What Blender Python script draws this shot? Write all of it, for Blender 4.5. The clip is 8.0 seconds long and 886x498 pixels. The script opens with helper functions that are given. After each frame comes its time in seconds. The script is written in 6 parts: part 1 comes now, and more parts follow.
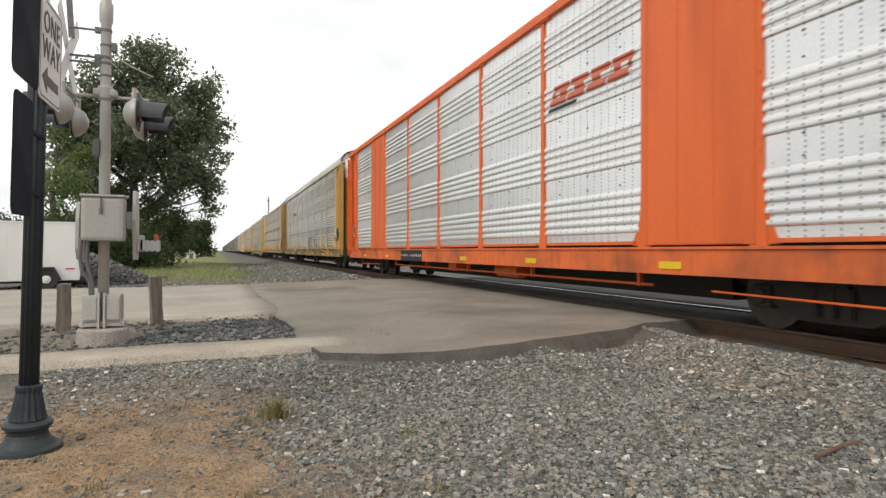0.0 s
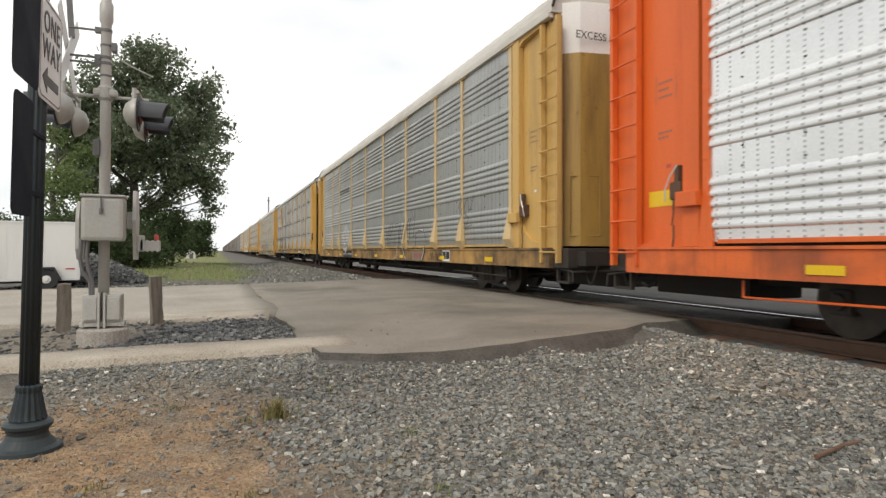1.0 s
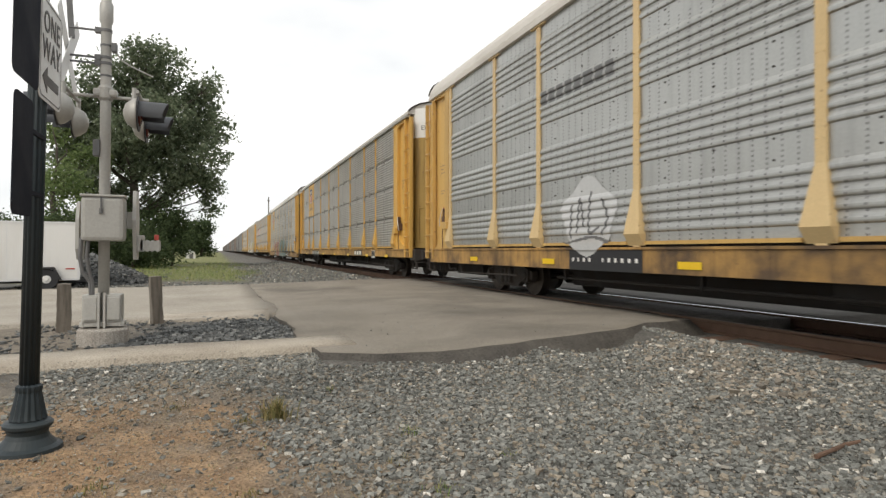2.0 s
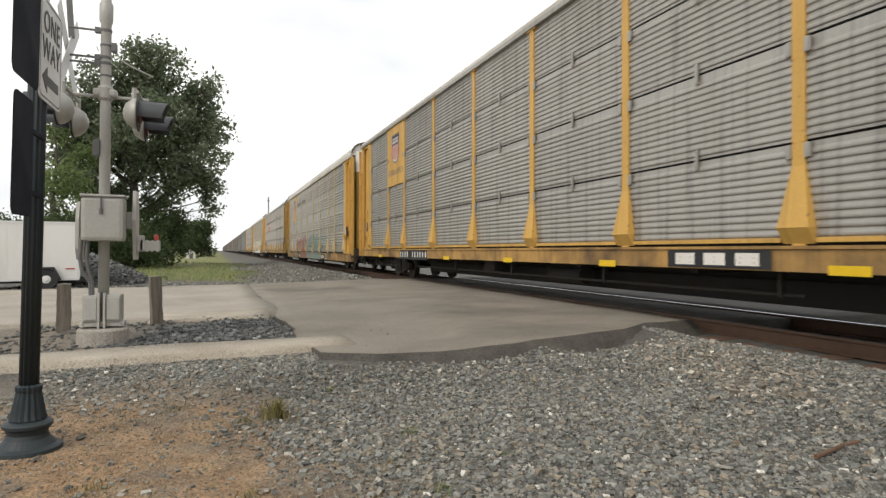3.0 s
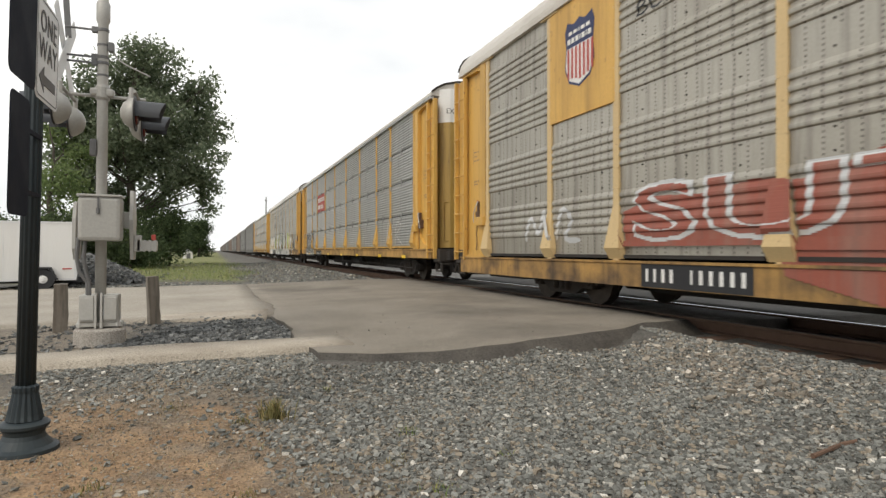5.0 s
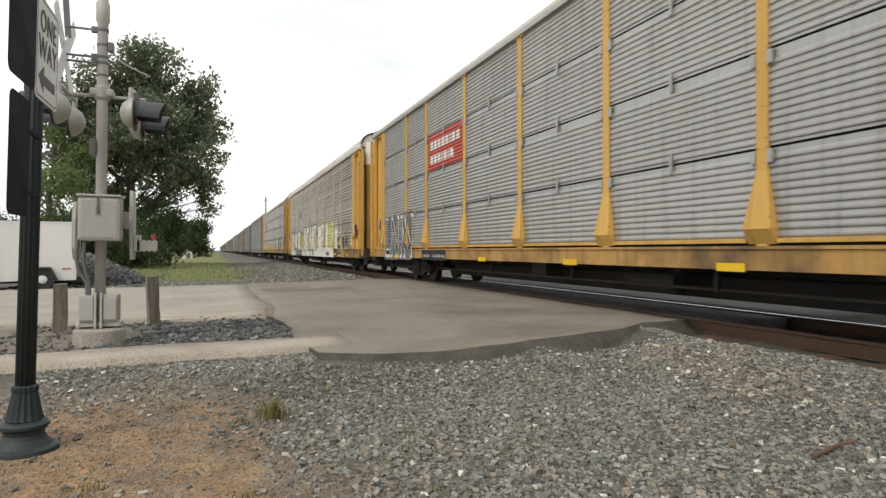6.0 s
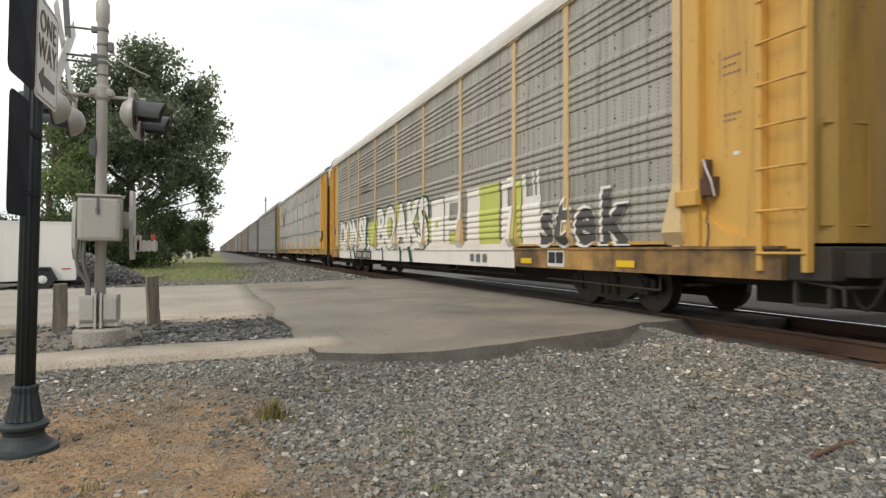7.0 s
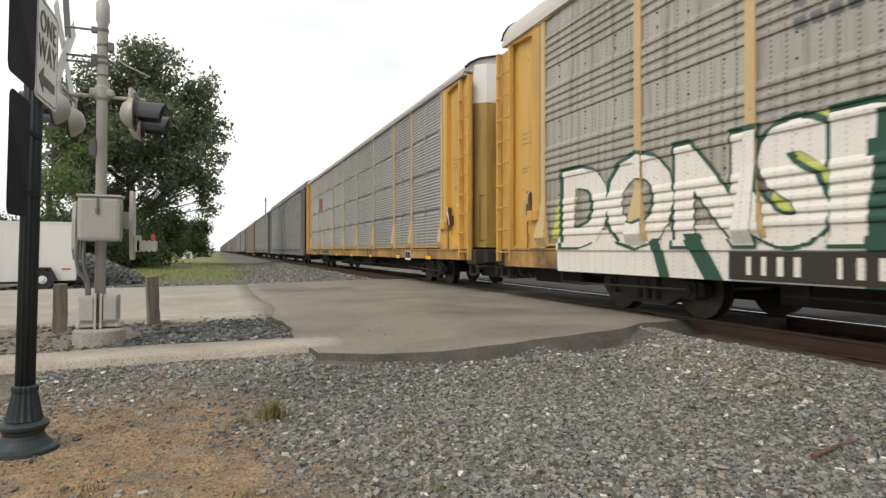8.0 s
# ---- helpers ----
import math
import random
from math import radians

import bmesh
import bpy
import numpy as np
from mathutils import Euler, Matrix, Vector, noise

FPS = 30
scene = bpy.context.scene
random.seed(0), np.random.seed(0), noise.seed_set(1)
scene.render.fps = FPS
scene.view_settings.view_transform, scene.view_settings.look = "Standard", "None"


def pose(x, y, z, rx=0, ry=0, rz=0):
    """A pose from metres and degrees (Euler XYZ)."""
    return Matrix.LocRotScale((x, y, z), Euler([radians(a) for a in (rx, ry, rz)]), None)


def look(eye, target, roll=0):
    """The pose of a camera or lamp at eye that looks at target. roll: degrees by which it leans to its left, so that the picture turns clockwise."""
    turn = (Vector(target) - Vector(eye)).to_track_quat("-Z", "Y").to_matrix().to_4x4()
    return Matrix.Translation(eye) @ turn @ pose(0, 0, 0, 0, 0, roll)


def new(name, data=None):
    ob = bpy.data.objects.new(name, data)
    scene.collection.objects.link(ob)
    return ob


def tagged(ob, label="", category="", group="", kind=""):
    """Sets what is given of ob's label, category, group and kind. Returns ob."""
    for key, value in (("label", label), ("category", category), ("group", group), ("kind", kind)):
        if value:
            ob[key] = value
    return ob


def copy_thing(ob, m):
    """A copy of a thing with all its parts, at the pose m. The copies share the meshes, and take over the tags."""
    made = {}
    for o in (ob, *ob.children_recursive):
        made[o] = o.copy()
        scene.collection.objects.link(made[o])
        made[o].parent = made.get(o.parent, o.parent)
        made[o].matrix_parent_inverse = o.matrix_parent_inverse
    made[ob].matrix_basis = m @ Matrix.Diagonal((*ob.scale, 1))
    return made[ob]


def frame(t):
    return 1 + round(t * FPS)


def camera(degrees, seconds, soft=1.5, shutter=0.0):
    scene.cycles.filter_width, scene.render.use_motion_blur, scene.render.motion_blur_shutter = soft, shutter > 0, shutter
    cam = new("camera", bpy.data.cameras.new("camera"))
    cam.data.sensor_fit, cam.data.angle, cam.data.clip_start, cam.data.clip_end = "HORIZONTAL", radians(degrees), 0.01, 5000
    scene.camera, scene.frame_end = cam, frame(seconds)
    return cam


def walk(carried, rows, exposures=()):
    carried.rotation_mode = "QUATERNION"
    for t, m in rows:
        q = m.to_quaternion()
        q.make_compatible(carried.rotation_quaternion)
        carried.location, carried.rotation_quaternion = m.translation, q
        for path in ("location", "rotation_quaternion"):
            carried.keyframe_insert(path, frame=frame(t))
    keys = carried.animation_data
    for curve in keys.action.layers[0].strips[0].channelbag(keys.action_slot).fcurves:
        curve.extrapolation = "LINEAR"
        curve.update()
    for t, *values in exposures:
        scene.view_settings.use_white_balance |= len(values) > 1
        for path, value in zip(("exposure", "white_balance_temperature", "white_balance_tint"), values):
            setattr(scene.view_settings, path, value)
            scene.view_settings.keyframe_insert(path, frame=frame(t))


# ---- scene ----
# camera: stands on its tripod and is nudged a little to the right in the middle of the shot
EYE = (0.0, 0.0, 0.98)
TURN = -20.90
cam = camera(74.0, 8.0, soft=1.4, shutter=0.06)
walk(cam, [
    (0.0, pose(*EYE, 90.14, 0, TURN)),
    (1.5, pose(*EYE, 90.14, 0, TURN + 0.01)),
    (3.0, pose(*EYE, 90.14, 0, TURN)),
    (3.5, pose(*EYE, 90.14, 0, TURN - 0.06)),
    (4.0, pose(*EYE, 90.14, 0, TURN - 0.10)),
    (4.5, pose(*EYE, 90.14, 0, TURN - 0.17)),
    (6.0, pose(*EYE, 90.14, 0, TURN - 0.24)),
    (7.0, pose(*EYE, 90.14, 0, TURN - 0.25)),
    (8.0, pose(*EYE, 90.16, 0, TURN - 0.25)),
])
scene.view_settings.exposure = 0.05

# world: thin bright overcast
world = bpy.data.worlds.new("overcast_sky")
scene.world = world
world.use_nodes = True
wt = world.node_tree
wt.nodes.clear()
w_out = wt.nodes.new("ShaderNodeOutputWorld")
w_bg = wt.nodes.new("ShaderNodeBackground")
w_sky = wt.nodes.new("ShaderNodeTexSky")
w_sky.sky_type = "NISHITA"
w_sky.sun_disc = False
w_sky.sun_elevation = radians(44)
w_sky.sun_rotation = radians(234)
w_mix = wt.nodes.new("ShaderNodeMix")
w_mix.data_type = "RGBA"
w_coord = wt.nodes.new("ShaderNodeTexCoord")
w_map = wt.nodes.new("ShaderNodeMapping")
w_map.inputs["Scale"].default_value = (1.0, 1.0, 2.6)
w_noise = wt.nodes.new("ShaderNodeTexNoise")
w_noise.inputs["Scale"].default_value = 1.7
w_noise.inputs["Detail"].default_value = 5
w_noise.inputs["Roughness"].default_value = 0.45
w_ramp = wt.nodes.new("ShaderNodeValToRGB")
w_ramp.color_ramp.elements[0].position = 0.40
w_ramp.color_ramp.elements[0].color = (6.0, 6.3, 6.55, 1)
w_ramp.color_ramp.elements[1].position = 0.64
w_ramp.color_ramp.elements[1].color = (9.9, 9.75, 9.4, 1)
w_mix.inputs["Factor"].default_value = 0.93
wt.links.new(w_coord.outputs["Generated"], w_map.inputs["Vector"])
wt.links.new(w_map.outputs["Vector"], w_noise.inputs["Vector"])
wt.links.new(w_noise.outputs["Fac"], w_ramp.inputs["Fac"])
wt.links.new(w_sky.outputs["Color"], w_mix.inputs["A"])
wt.links.new(w_ramp.outputs["Color"], w_mix.inputs["B"])
wt.links.new(w_mix.outputs["Result"], w_bg.inputs["Color"])
w_bg.inputs["Strength"].default_value = 0.125
wt.links.new(w_bg.outputs["Background"], w_out.inputs["Surface"])

sun_data = bpy.data.lights.new("sun", "SUN")
sun_data.energy = 1.6
sun_data.angle = radians(25)
sun_data.color = (1.0, 0.92, 0.80)
sun = new("sun", sun_data)
sun.matrix_basis = look((-42, -30, 50), (0, 0, 0))

# plan, in metres: x across the track, y along it, z = 0 on the rail heads
TRACK_X = 7.3
PITCH = 28.6
SPEED = 19.875
FIRST_GAP = 28.25


# ---- materials ----
def nodes_of(name):
    m = bpy.data.materials.new(name)
    m.use_nodes = True
    t = m.node_tree
    return m, t, t.nodes["Principled BSDF"]


def coords(t, scale=(1, 1, 1), use="Object"):
    c = t.nodes.new("ShaderNodeTexCoord")
    m = t.nodes.new("ShaderNodeMapping")
    m.inputs["Scale"].default_value = scale
    t.links.new(c.outputs[use], m.inputs["Vector"])
    return m.outputs["Vector"]


def noise_of(t, vec, scale, detail=4, rough=0.55):
    n = t.nodes.new("ShaderNodeTexNoise")
    n.inputs["Scale"].default_value = scale
    n.inputs["Detail"].default_value = detail
    n.inputs["Roughness"].default_value = rough
    t.links.new(vec, n.inputs["Vector"])
    return n.outputs["Fac"]


def ramp_of(t, fac, stops):
    r = t.nodes.new("ShaderNodeValToRGB")
    el = r.color_ramp.elements
    while len(el) < len(stops):
        el.new(0.5)
    for e, (p, c) in zip(el, stops):
        e.position = p
        e.color = (*c, 1) if len(c) == 3 else c
    t.links.new(fac, r.inputs["Fac"])
    return r.outputs["Color"]


def mix_of(t, fac, a, b, mode="MIX"):
    m = t.nodes.new("ShaderNodeMix")
    m.data_type = "RGBA"
    m.blend_type = mode
    for key, v in (("Factor", fac), ("A", a), ("B", b)):
        sock = m.inputs[key] if key == "Factor" else [i for i in m.inputs if i.name == key and i.type == "RGBA"][0]
        if isinstance(v, (int, float)):
            sock.default_value = v
        elif isinstance(v, tuple):
            sock.default_value = (*v, 1)
        else:
            t.links.new(v, sock)
    return [o for o in m.outputs if o.type == "RGBA"][0]


def bump_of(t, bsdf, height, strength=0.3, distance=0.01):
    b = t.nodes.new("ShaderNodeBump")
    b.inputs["Strength"].default_value = strength
    b.inputs["Distance"].default_value = distance
    t.links.new(height, b.inputs["Height"])
    t.links.new(b.outputs["Normal"], bsdf.inputs["Normal"])


def math_of(t, op, a, b=None):
    n = t.nodes.new("ShaderNodeMath")
    n.operation = op
    for k, v in enumerate((a, b)):
        if v is None:
            continue
        if isinstance(v, (int, float)):
            n.inputs[k].default_value = v
        else:
            t.links.new(v, n.inputs[k])
    return n.outputs[0]


def punched(t, vec, amount):
    """Upright rows of short punched slots, as in ventilated car carrier sides."""
    sep = t.nodes.new("ShaderNodeSeparateXYZ")
    t.links.new(vec, sep.inputs["Vector"])
    y, z = sep.outputs["Y"], sep.outputs["Z"]
    wob = noise_of(t, vec, 2.0, 2)
    col = math_of(t, "LESS_THAN", math_of(t, "FRACT", math_of(t, "MULTIPLY", y, 5.2)), 0.11)
    slot = math_of(t, "LESS_THAN", math_of(t, "FRACT", math_of(t, "MULTIPLY", z, 17.0)), 0.42)
    some = math_of(t, "GREATER_THAN", wob, 0.38)
    return math_of(t, "MULTIPLY", math_of(t, "MULTIPLY", math_of(t, "MULTIPLY", col, slot), some), amount)


def weathered(name, base, dirt, rough=0.55, metal=0.0, amount=0.5, scale=1.2, streak=(1, 1, 0.15), grain=40, bump=0.15, vary=0.08, spots=None, band=(0.45, 0.75), holes=0.0, runs=0.0, spec=0.5):
    """Paint or metal with large stains, streaks running down, fine grain and a difference from piece to piece."""
    m, t, b = nodes_of(name)
    vec = coords(t, streak)
    flat = coords(t)
    large = noise_of(t, vec, scale, 6, 0.6)
    fine = noise_of(t, flat, grain, 3)
    dark = tuple(c * 0.93 for c in base)
    light = tuple(min(1, c * 1.05) for c in base)
    col = ramp_of(t, fine, [(0.3, dark), (0.7, light)])
    mask = ramp_of(t, large, [(band[0], (0, 0, 0)), (band[1], (amount,) * 3)])
    col = mix_of(t, mask, col, dirt)
    if spots:
        s = noise_of(t, flat, 7, 6, 0.7)
        sm = ramp_of(t, s, [(0.63, (0, 0, 0)), (0.7, (0.8,) * 3)])
        col = mix_of(t, sm, col, spots)
    if runs:
        rv = noise_of(t, coords(t, (1, 5.5, 0.22)), 1.6, 5, 0.65)
        col = mix_of(t, ramp_of(t, rv, [(0.5, (0, 0, 0)), (0.72, (runs,) * 3)]), col, tuple(c * 0.5 for c in dirt))
    if holes:
        col = mix_of(t, punched(t, flat, holes), col, tuple(c * 0.22 for c in dirt))
    info = t.nodes.new("ShaderNodeObjectInfo")
    shade = ramp_of(t, info.outputs["Random"], [(0, (1 - vary,) * 3), (1, (1.0,) * 3)])
    col = mix_of(t, 1.0, col, shade, "MULTIPLY")
    t.links.new(col, b.inputs["Base Color"])
    rr = ramp_of(t, large, [(0.3, (rough * 0.85,) * 3), (0.8, (min(1, rough * 1.25),) * 3)])
    t.links.new(rr, b.inputs["Roughness"])
    b.inputs["Metallic"].default_value = metal
    b.inputs["Specular IOR Level"].default_value = spec
    bump_of(t, b, fine, bump, 0.004)
    return m


def ground_mat(name, stops, scale, fine_scale, bump=0.6, dist=0.02, rough=0.92, patches=None):
    m, t, b = nodes_of(name)
    vec = coords(t)
    n1 = noise_of(t, vec, scale, 6, 0.6)
    n2 = noise_of(t, vec, fine_scale, 4, 0.65)
    col = ramp_of(t, n1, stops)
    grain = ramp_of(t, n2, [(0.28, (0.45,) * 3), (0.5, (0.95,) * 3), (0.75, (1.35,) * 3)])
    col = mix_of(t, 1.0, col, grain, "MULTIPLY")
    if patches:
        big = noise_of(t, vec, patches[0], 5, 0.55)
        pm = ramp_of(t, big, [(patches[1], (0, 0, 0)), (patches[2], (1,) * 3)])
        tinted = mix_of(t, 1.0, patches[3], grain, "MULTIPLY")
        col = mix_of(t, pm, col, tinted)
    t.links.new(col, b.inputs["Base Color"])
    b.inputs["Roughness"].default_value = rough
    bump_of(t, b, n2, bump, dist)
    return m


# stained yellow door paint, darkened for the shade between the cars
SHADEDYELLOW = weathered("olive_yellow_door_paint", (0.40, 0.255, 0.06), (0.14, 0.088, 0.038), 0.5, amount=0.65, band=(0.4, 0.7), spots=(0.2, 0.11, 0.05), runs=0.45)
FARGREY = weathered("far_grey_paint", (0.20, 0.193, 0.185), (0.13, 0.125, 0.12), 0.7, spec=0.2)
FARDARK = weathered("far_dark_paint", (0.12, 0.112, 0.104), (0.08, 0.07, 0.062), 0.7, spec=0.2)
FARSHEET = weathered("far_dull_grey_sheet", (0.27, 0.265, 0.255), (0.18, 0.172, 0.16), 0.7, 0.0, 0.7, 1.0, (1, 0.4, 0.4), spec=0.2)
FARBROWN = weathered("far_brown_sheet", (0.25, 0.19, 0.155), (0.16, 0.115, 0.092), 0.7, 0.0, 0.7, 1.0, (1, 0.4, 0.4), spec=0.2)
YELLOW = weathered("yellow_paint", (0.655, 0.385, 0.090), (0.22, 0.125, 0.050), 0.5, amount=0.5, runs=0.3, spots=(0.22, 0.11, 0.05))
YELLOW_B = weathered("faded_yellow_paint", (0.60, 0.375, 0.115), (0.24, 0.15, 0.07), 0.55, amount=0.55, runs=0.3, spots=(0.25, 0.14, 0.07))
ORANGE = weathered("orange_paint", (0.74, 0.138, 0.022), (0.40, 0.07, 0.02), 0.5, amount=0.6, vary=0.05)
GALV_A = weathered("clean_galvanized_steel", (0.864, 0.864, 0.853), (0.540, 0.540, 0.540), 0.33, 0.7, 0.6, 0.9, (1, 0.5, 0.6), 30, 0.1, holes=0.8)
GALV_B = weathered("dull_galvanized_steel", (0.45, 0.45, 0.43), (0.275, 0.268, 0.25), 0.38, 0.65, 0.7, 1.0, (1, 0.4, 0.5), 30, 0.1, holes=0.8, runs=0.25)
GALV_C = weathered("grimy_galvanized_steel", (0.429, 0.408, 0.370), (0.268, 0.247, 0.215), 0.42, 0.55, 0.7, 1.0, (1, 0.4, 0.4), 30, 0.1, runs=0.5)
GALV_D = weathered("brown_stained_galvanized_steel", (0.435, 0.405, 0.345), (0.225, 0.192, 0.152), 0.42, 0.55, 0.7, 1.1, (1, 0.6, 0.4), 30, 0.1, holes=0.8, runs=0.6)
GALV_E = weathered("weathered_grey_galvanized_steel", (0.454, 0.448, 0.427), (0.302, 0.292, 0.270), 0.4, 0.6, 0.6, 1.0, (1, 0.4, 0.4), 30, 0.1, runs=0.35)
POSTPALE = weathered("pale_yellow_post_paint", (0.63, 0.46, 0.23), (0.36, 0.22, 0.11), 0.5, amount=0.5, spots=(0.25, 0.13, 0.06))
DULLYELLOW = weathered("dull_brown_yellow_paint", (0.33, 0.235, 0.125), (0.17, 0.12, 0.08), 0.6)
# near rail head: the train's dark reflection is put into its colour
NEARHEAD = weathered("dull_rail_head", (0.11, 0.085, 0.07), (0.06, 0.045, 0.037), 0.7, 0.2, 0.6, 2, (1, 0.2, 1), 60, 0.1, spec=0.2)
GREYBROWN = weathered("faded_brown_paint", (0.23, 0.17, 0.13), (0.13, 0.10, 0.08), 0.6)
GREENP = weathered("sea_green_spray_paint", (0.18, 0.255, 0.21), (0.24, 0.25, 0.22), 0.6, amount=0.85, scale=2.5, spots=(0.30, 0.30, 0.27), runs=0.5, band=(0.4, 0.7))
DKGREEN = weathered("dark_green_spray_paint", (0.025, 0.085, 0.055), (0.02, 0.05, 0.04), 0.55)
LIME = weathered("lime_spray_paint", (0.53, 0.57, 0.13), (0.440, 0.473, 0.088), 0.55)
REDSPRAY = weathered("brick_red_spray_paint", (0.30, 0.085, 0.055), (0.30, 0.20, 0.16), 0.6, amount=0.7, scale=2.5, runs=0.5)
CYANP = weathered("cyan_spray_paint", (0.16, 0.38, 0.40), (0.33, 0.36, 0.33), 0.6, amount=0.9, scale=4, band=(0.35, 0.6))
FADERED = weathered("faded_red_paint", (0.56, 0.13, 0.07), (0.5, 0.22, 0.16), 0.5)
CREAM = weathered("cream_spray_paint", (0.829, 0.784, 0.717), (0.616, 0.571, 0.504), 0.55, amount=0.4, holes=0.35)
SILVER = weathered("silver_spray_paint", (0.62, 0.62, 0.61), (0.4, 0.4, 0.4), 0.4, 0.3)
BLUEP = weathered("navy_paint", (0.02, 0.03, 0.10), (0.03, 0.03, 0.07), 0.5)
REFLECT = weathered("yellow_reflector", (0.80, 0.52, 0.01), (0.6, 0.38, 0.02), 0.4, amount=0.2)
ROOFM = weathered("pale_roof_steel", (0.62, 0.58, 0.52), (0.38, 0.34, 0.29), 0.55, 0.2, 0.7, 1.0, (1, 0.5, 1), 30, 0.1)
SILLPAINT = weathered("grimy_yellow_sill", (0.510, 0.293, 0.085), (0.085, 0.055, 0.034), 0.6, amount=0.85, scale=2.2, streak=(1, 0.5, 0.5), band=(0.42, 0.68), spots=(0.12, 0.07, 0.04), runs=0.4)
SILLDIRTY = weathered("heavily_soiled_sill", (0.50, 0.285, 0.08), (0.075, 0.05, 0.034), 0.65, amount=0.92, scale=1.6, streak=(1, 0.5, 0.6), band=(0.36, 0.6), spots=(0.11, 0.06, 0.035), runs=0.55)
ORANGESILL = weathered("grimy_orange_sill", (0.74, 0.15, 0.03), (0.16, 0.06, 0.035), 0.6, amount=0.8, scale=1.8, streak=(1, 0.5, 0.5), band=(0.45, 0.72), runs=0.3)
WHITE = weathered("white_paint", (0.78, 0.77, 0.74), (0.45, 0.42, 0.38), 0.5, amount=0.4)
# black of grimy steel, also used for shade in gaps and inside the cars
GRIMESHADE = weathered("black_grime", (0.030, 0.026, 0.023), (0.055, 0.038, 0.026), 0.8, 0.1, 0.6, 2.5, (1, 1, 1), 40, 0.3)
TRUCKM = weathered("dusty_cast_steel", (0.049, 0.043, 0.038), (0.072, 0.049, 0.033), 0.75, 0.3, 0.6, 4, (1, 1, 1), 40, 0.3)
WHEELM = weathered("wheel_steel", (0.077, 0.063, 0.052), (0.042, 0.032, 0.025), 0.5, 0.7, 0.6, 4, (1, 1, 1), 40, 0.2)
RAILM = weathered("rusty_rail", (0.125, 0.072, 0.046), (0.06, 0.037, 0.027), 0.8, 0.2, 0.6, 2, (1, 1, 1), 50, 0.3)
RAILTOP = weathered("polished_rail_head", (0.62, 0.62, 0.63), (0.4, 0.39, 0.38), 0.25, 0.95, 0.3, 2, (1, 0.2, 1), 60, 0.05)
TIEM = weathered("creosoted_tie_wood", (0.14, 0.085, 0.058), (0.20, 0.105, 0.065), 0.9, 0, 0.8, 3, (0.3, 1, 1), 30, 0.5)
GALVPOLE = weathered("grey_painted_mast", (0.47, 0.46, 0.43), (0.30, 0.28, 0.24), 0.5, 0.1, 0.5, 2.5, (1, 1, 0.3), 40, 0.1)
BOXGREY = weathered("grey_aluminium_box", (0.41, 0.40, 0.37), (0.27, 0.255, 0.22), 0.5, 0.2, 0.5, 2.5, (1, 1, 0.4), 40, 0.1)
LAMPGREEN = weathered("dark_green_post_paint", (0.024, 0.034, 0.040), (0.065, 0.078, 0.078), 0.5, 0.0, 0.5, 3, (1, 1, 0.3), 30, 0.2, spec=0.35)
SIGNBACK = weathered("navy_sign_back", (0.010, 0.012, 0.020), (0.02, 0.022, 0.03), 0.75, 0.0, 0.4, 3, (1, 1, 1), 30, 0.1, spec=0.12)
SIGNWHITE = weathered("white_sign_sheet", (0.72, 0.72, 0.71), (0.55, 0.54, 0.52), 0.5, 0, 0.3, 2, (1, 1, 1), 60, 0.03)
BLACKP = weathered("black_paint", (0.018, 0.018, 0.02), (0.05, 0.05, 0.05), 0.6, 0, 0.4, 3, (1, 1, 1), 40, 0.1)
WOODP = weathered("grey_weathered_wood", (0.19, 0.165, 0.135), (0.05, 0.042, 0.034), 0.9, 0, 0.8, 4, (3, 3, 0.3), 30, 0.6)
CONCM = ground_mat("concrete", [(0.3, (0.30, 0.27, 0.235)), (0.7, (0.42, 0.39, 0.35))], 3, 60, 0.3, 0.006)
RED = weathered("red_paint", (0.47, 0.065, 0.045), (0.30, 0.05, 0.04), 0.5, amount=0.5)
SIGNINK = weathered("faded_sign_black", (0.07, 0.065, 0.06), (0.12, 0.11, 0.10), 0.6)
GREYP = weathered("grey_paint", (0.16, 0.16, 0.16), (0.09, 0.09, 0.09), 0.6)


# ---- building helpers ----
def part(name, bm, material, parent=None, label=""):
    """Links a bmesh as one mesh object under a thing or a part."""
    me = bpy.data.meshes.new(name)
    bm.to_mesh(me)
    bm.free()
    for m in (material if isinstance(material, (list, tuple)) else [material]):
        me.materials.append(m)
    ob = new(name, me)
    if parent:
        ob.parent = parent
    if label:
        ob["label"] = label
    return ob


def again(ob, parent, m=None):
    """Another piece on the same mesh, under a parent."""
    o = new(ob.name.split(".")[0], ob.data)
    o.parent = parent
    if m is not None:
        o.matrix_basis = m
    return o


def box(bm, x0, x1, y0, y1, z0, z1, bevel=0.0, mat=0):
    r = bmesh.ops.create_cube(bm, size=1)
    bmesh.ops.transform(bm, verts=r["verts"], matrix=Matrix.Translation(((x0 + x1) / 2, (y0 + y1) / 2, (z0 + z1) / 2)) @ Matrix.Diagonal((abs(x1 - x0), abs(y1 - y0), abs(z1 - z0), 1)))
    if bevel:
        edges = list({e for v in r["verts"] for e in v.link_edges})
        bmesh.ops.bevel(bm, geom=edges, offset=bevel, segments=2, affect="EDGES", profile=0.6)
    if mat:
        for v in r["verts"]:
            if v.is_valid:
                for f in v.link_faces:
                    f.material_index = mat
    return bm


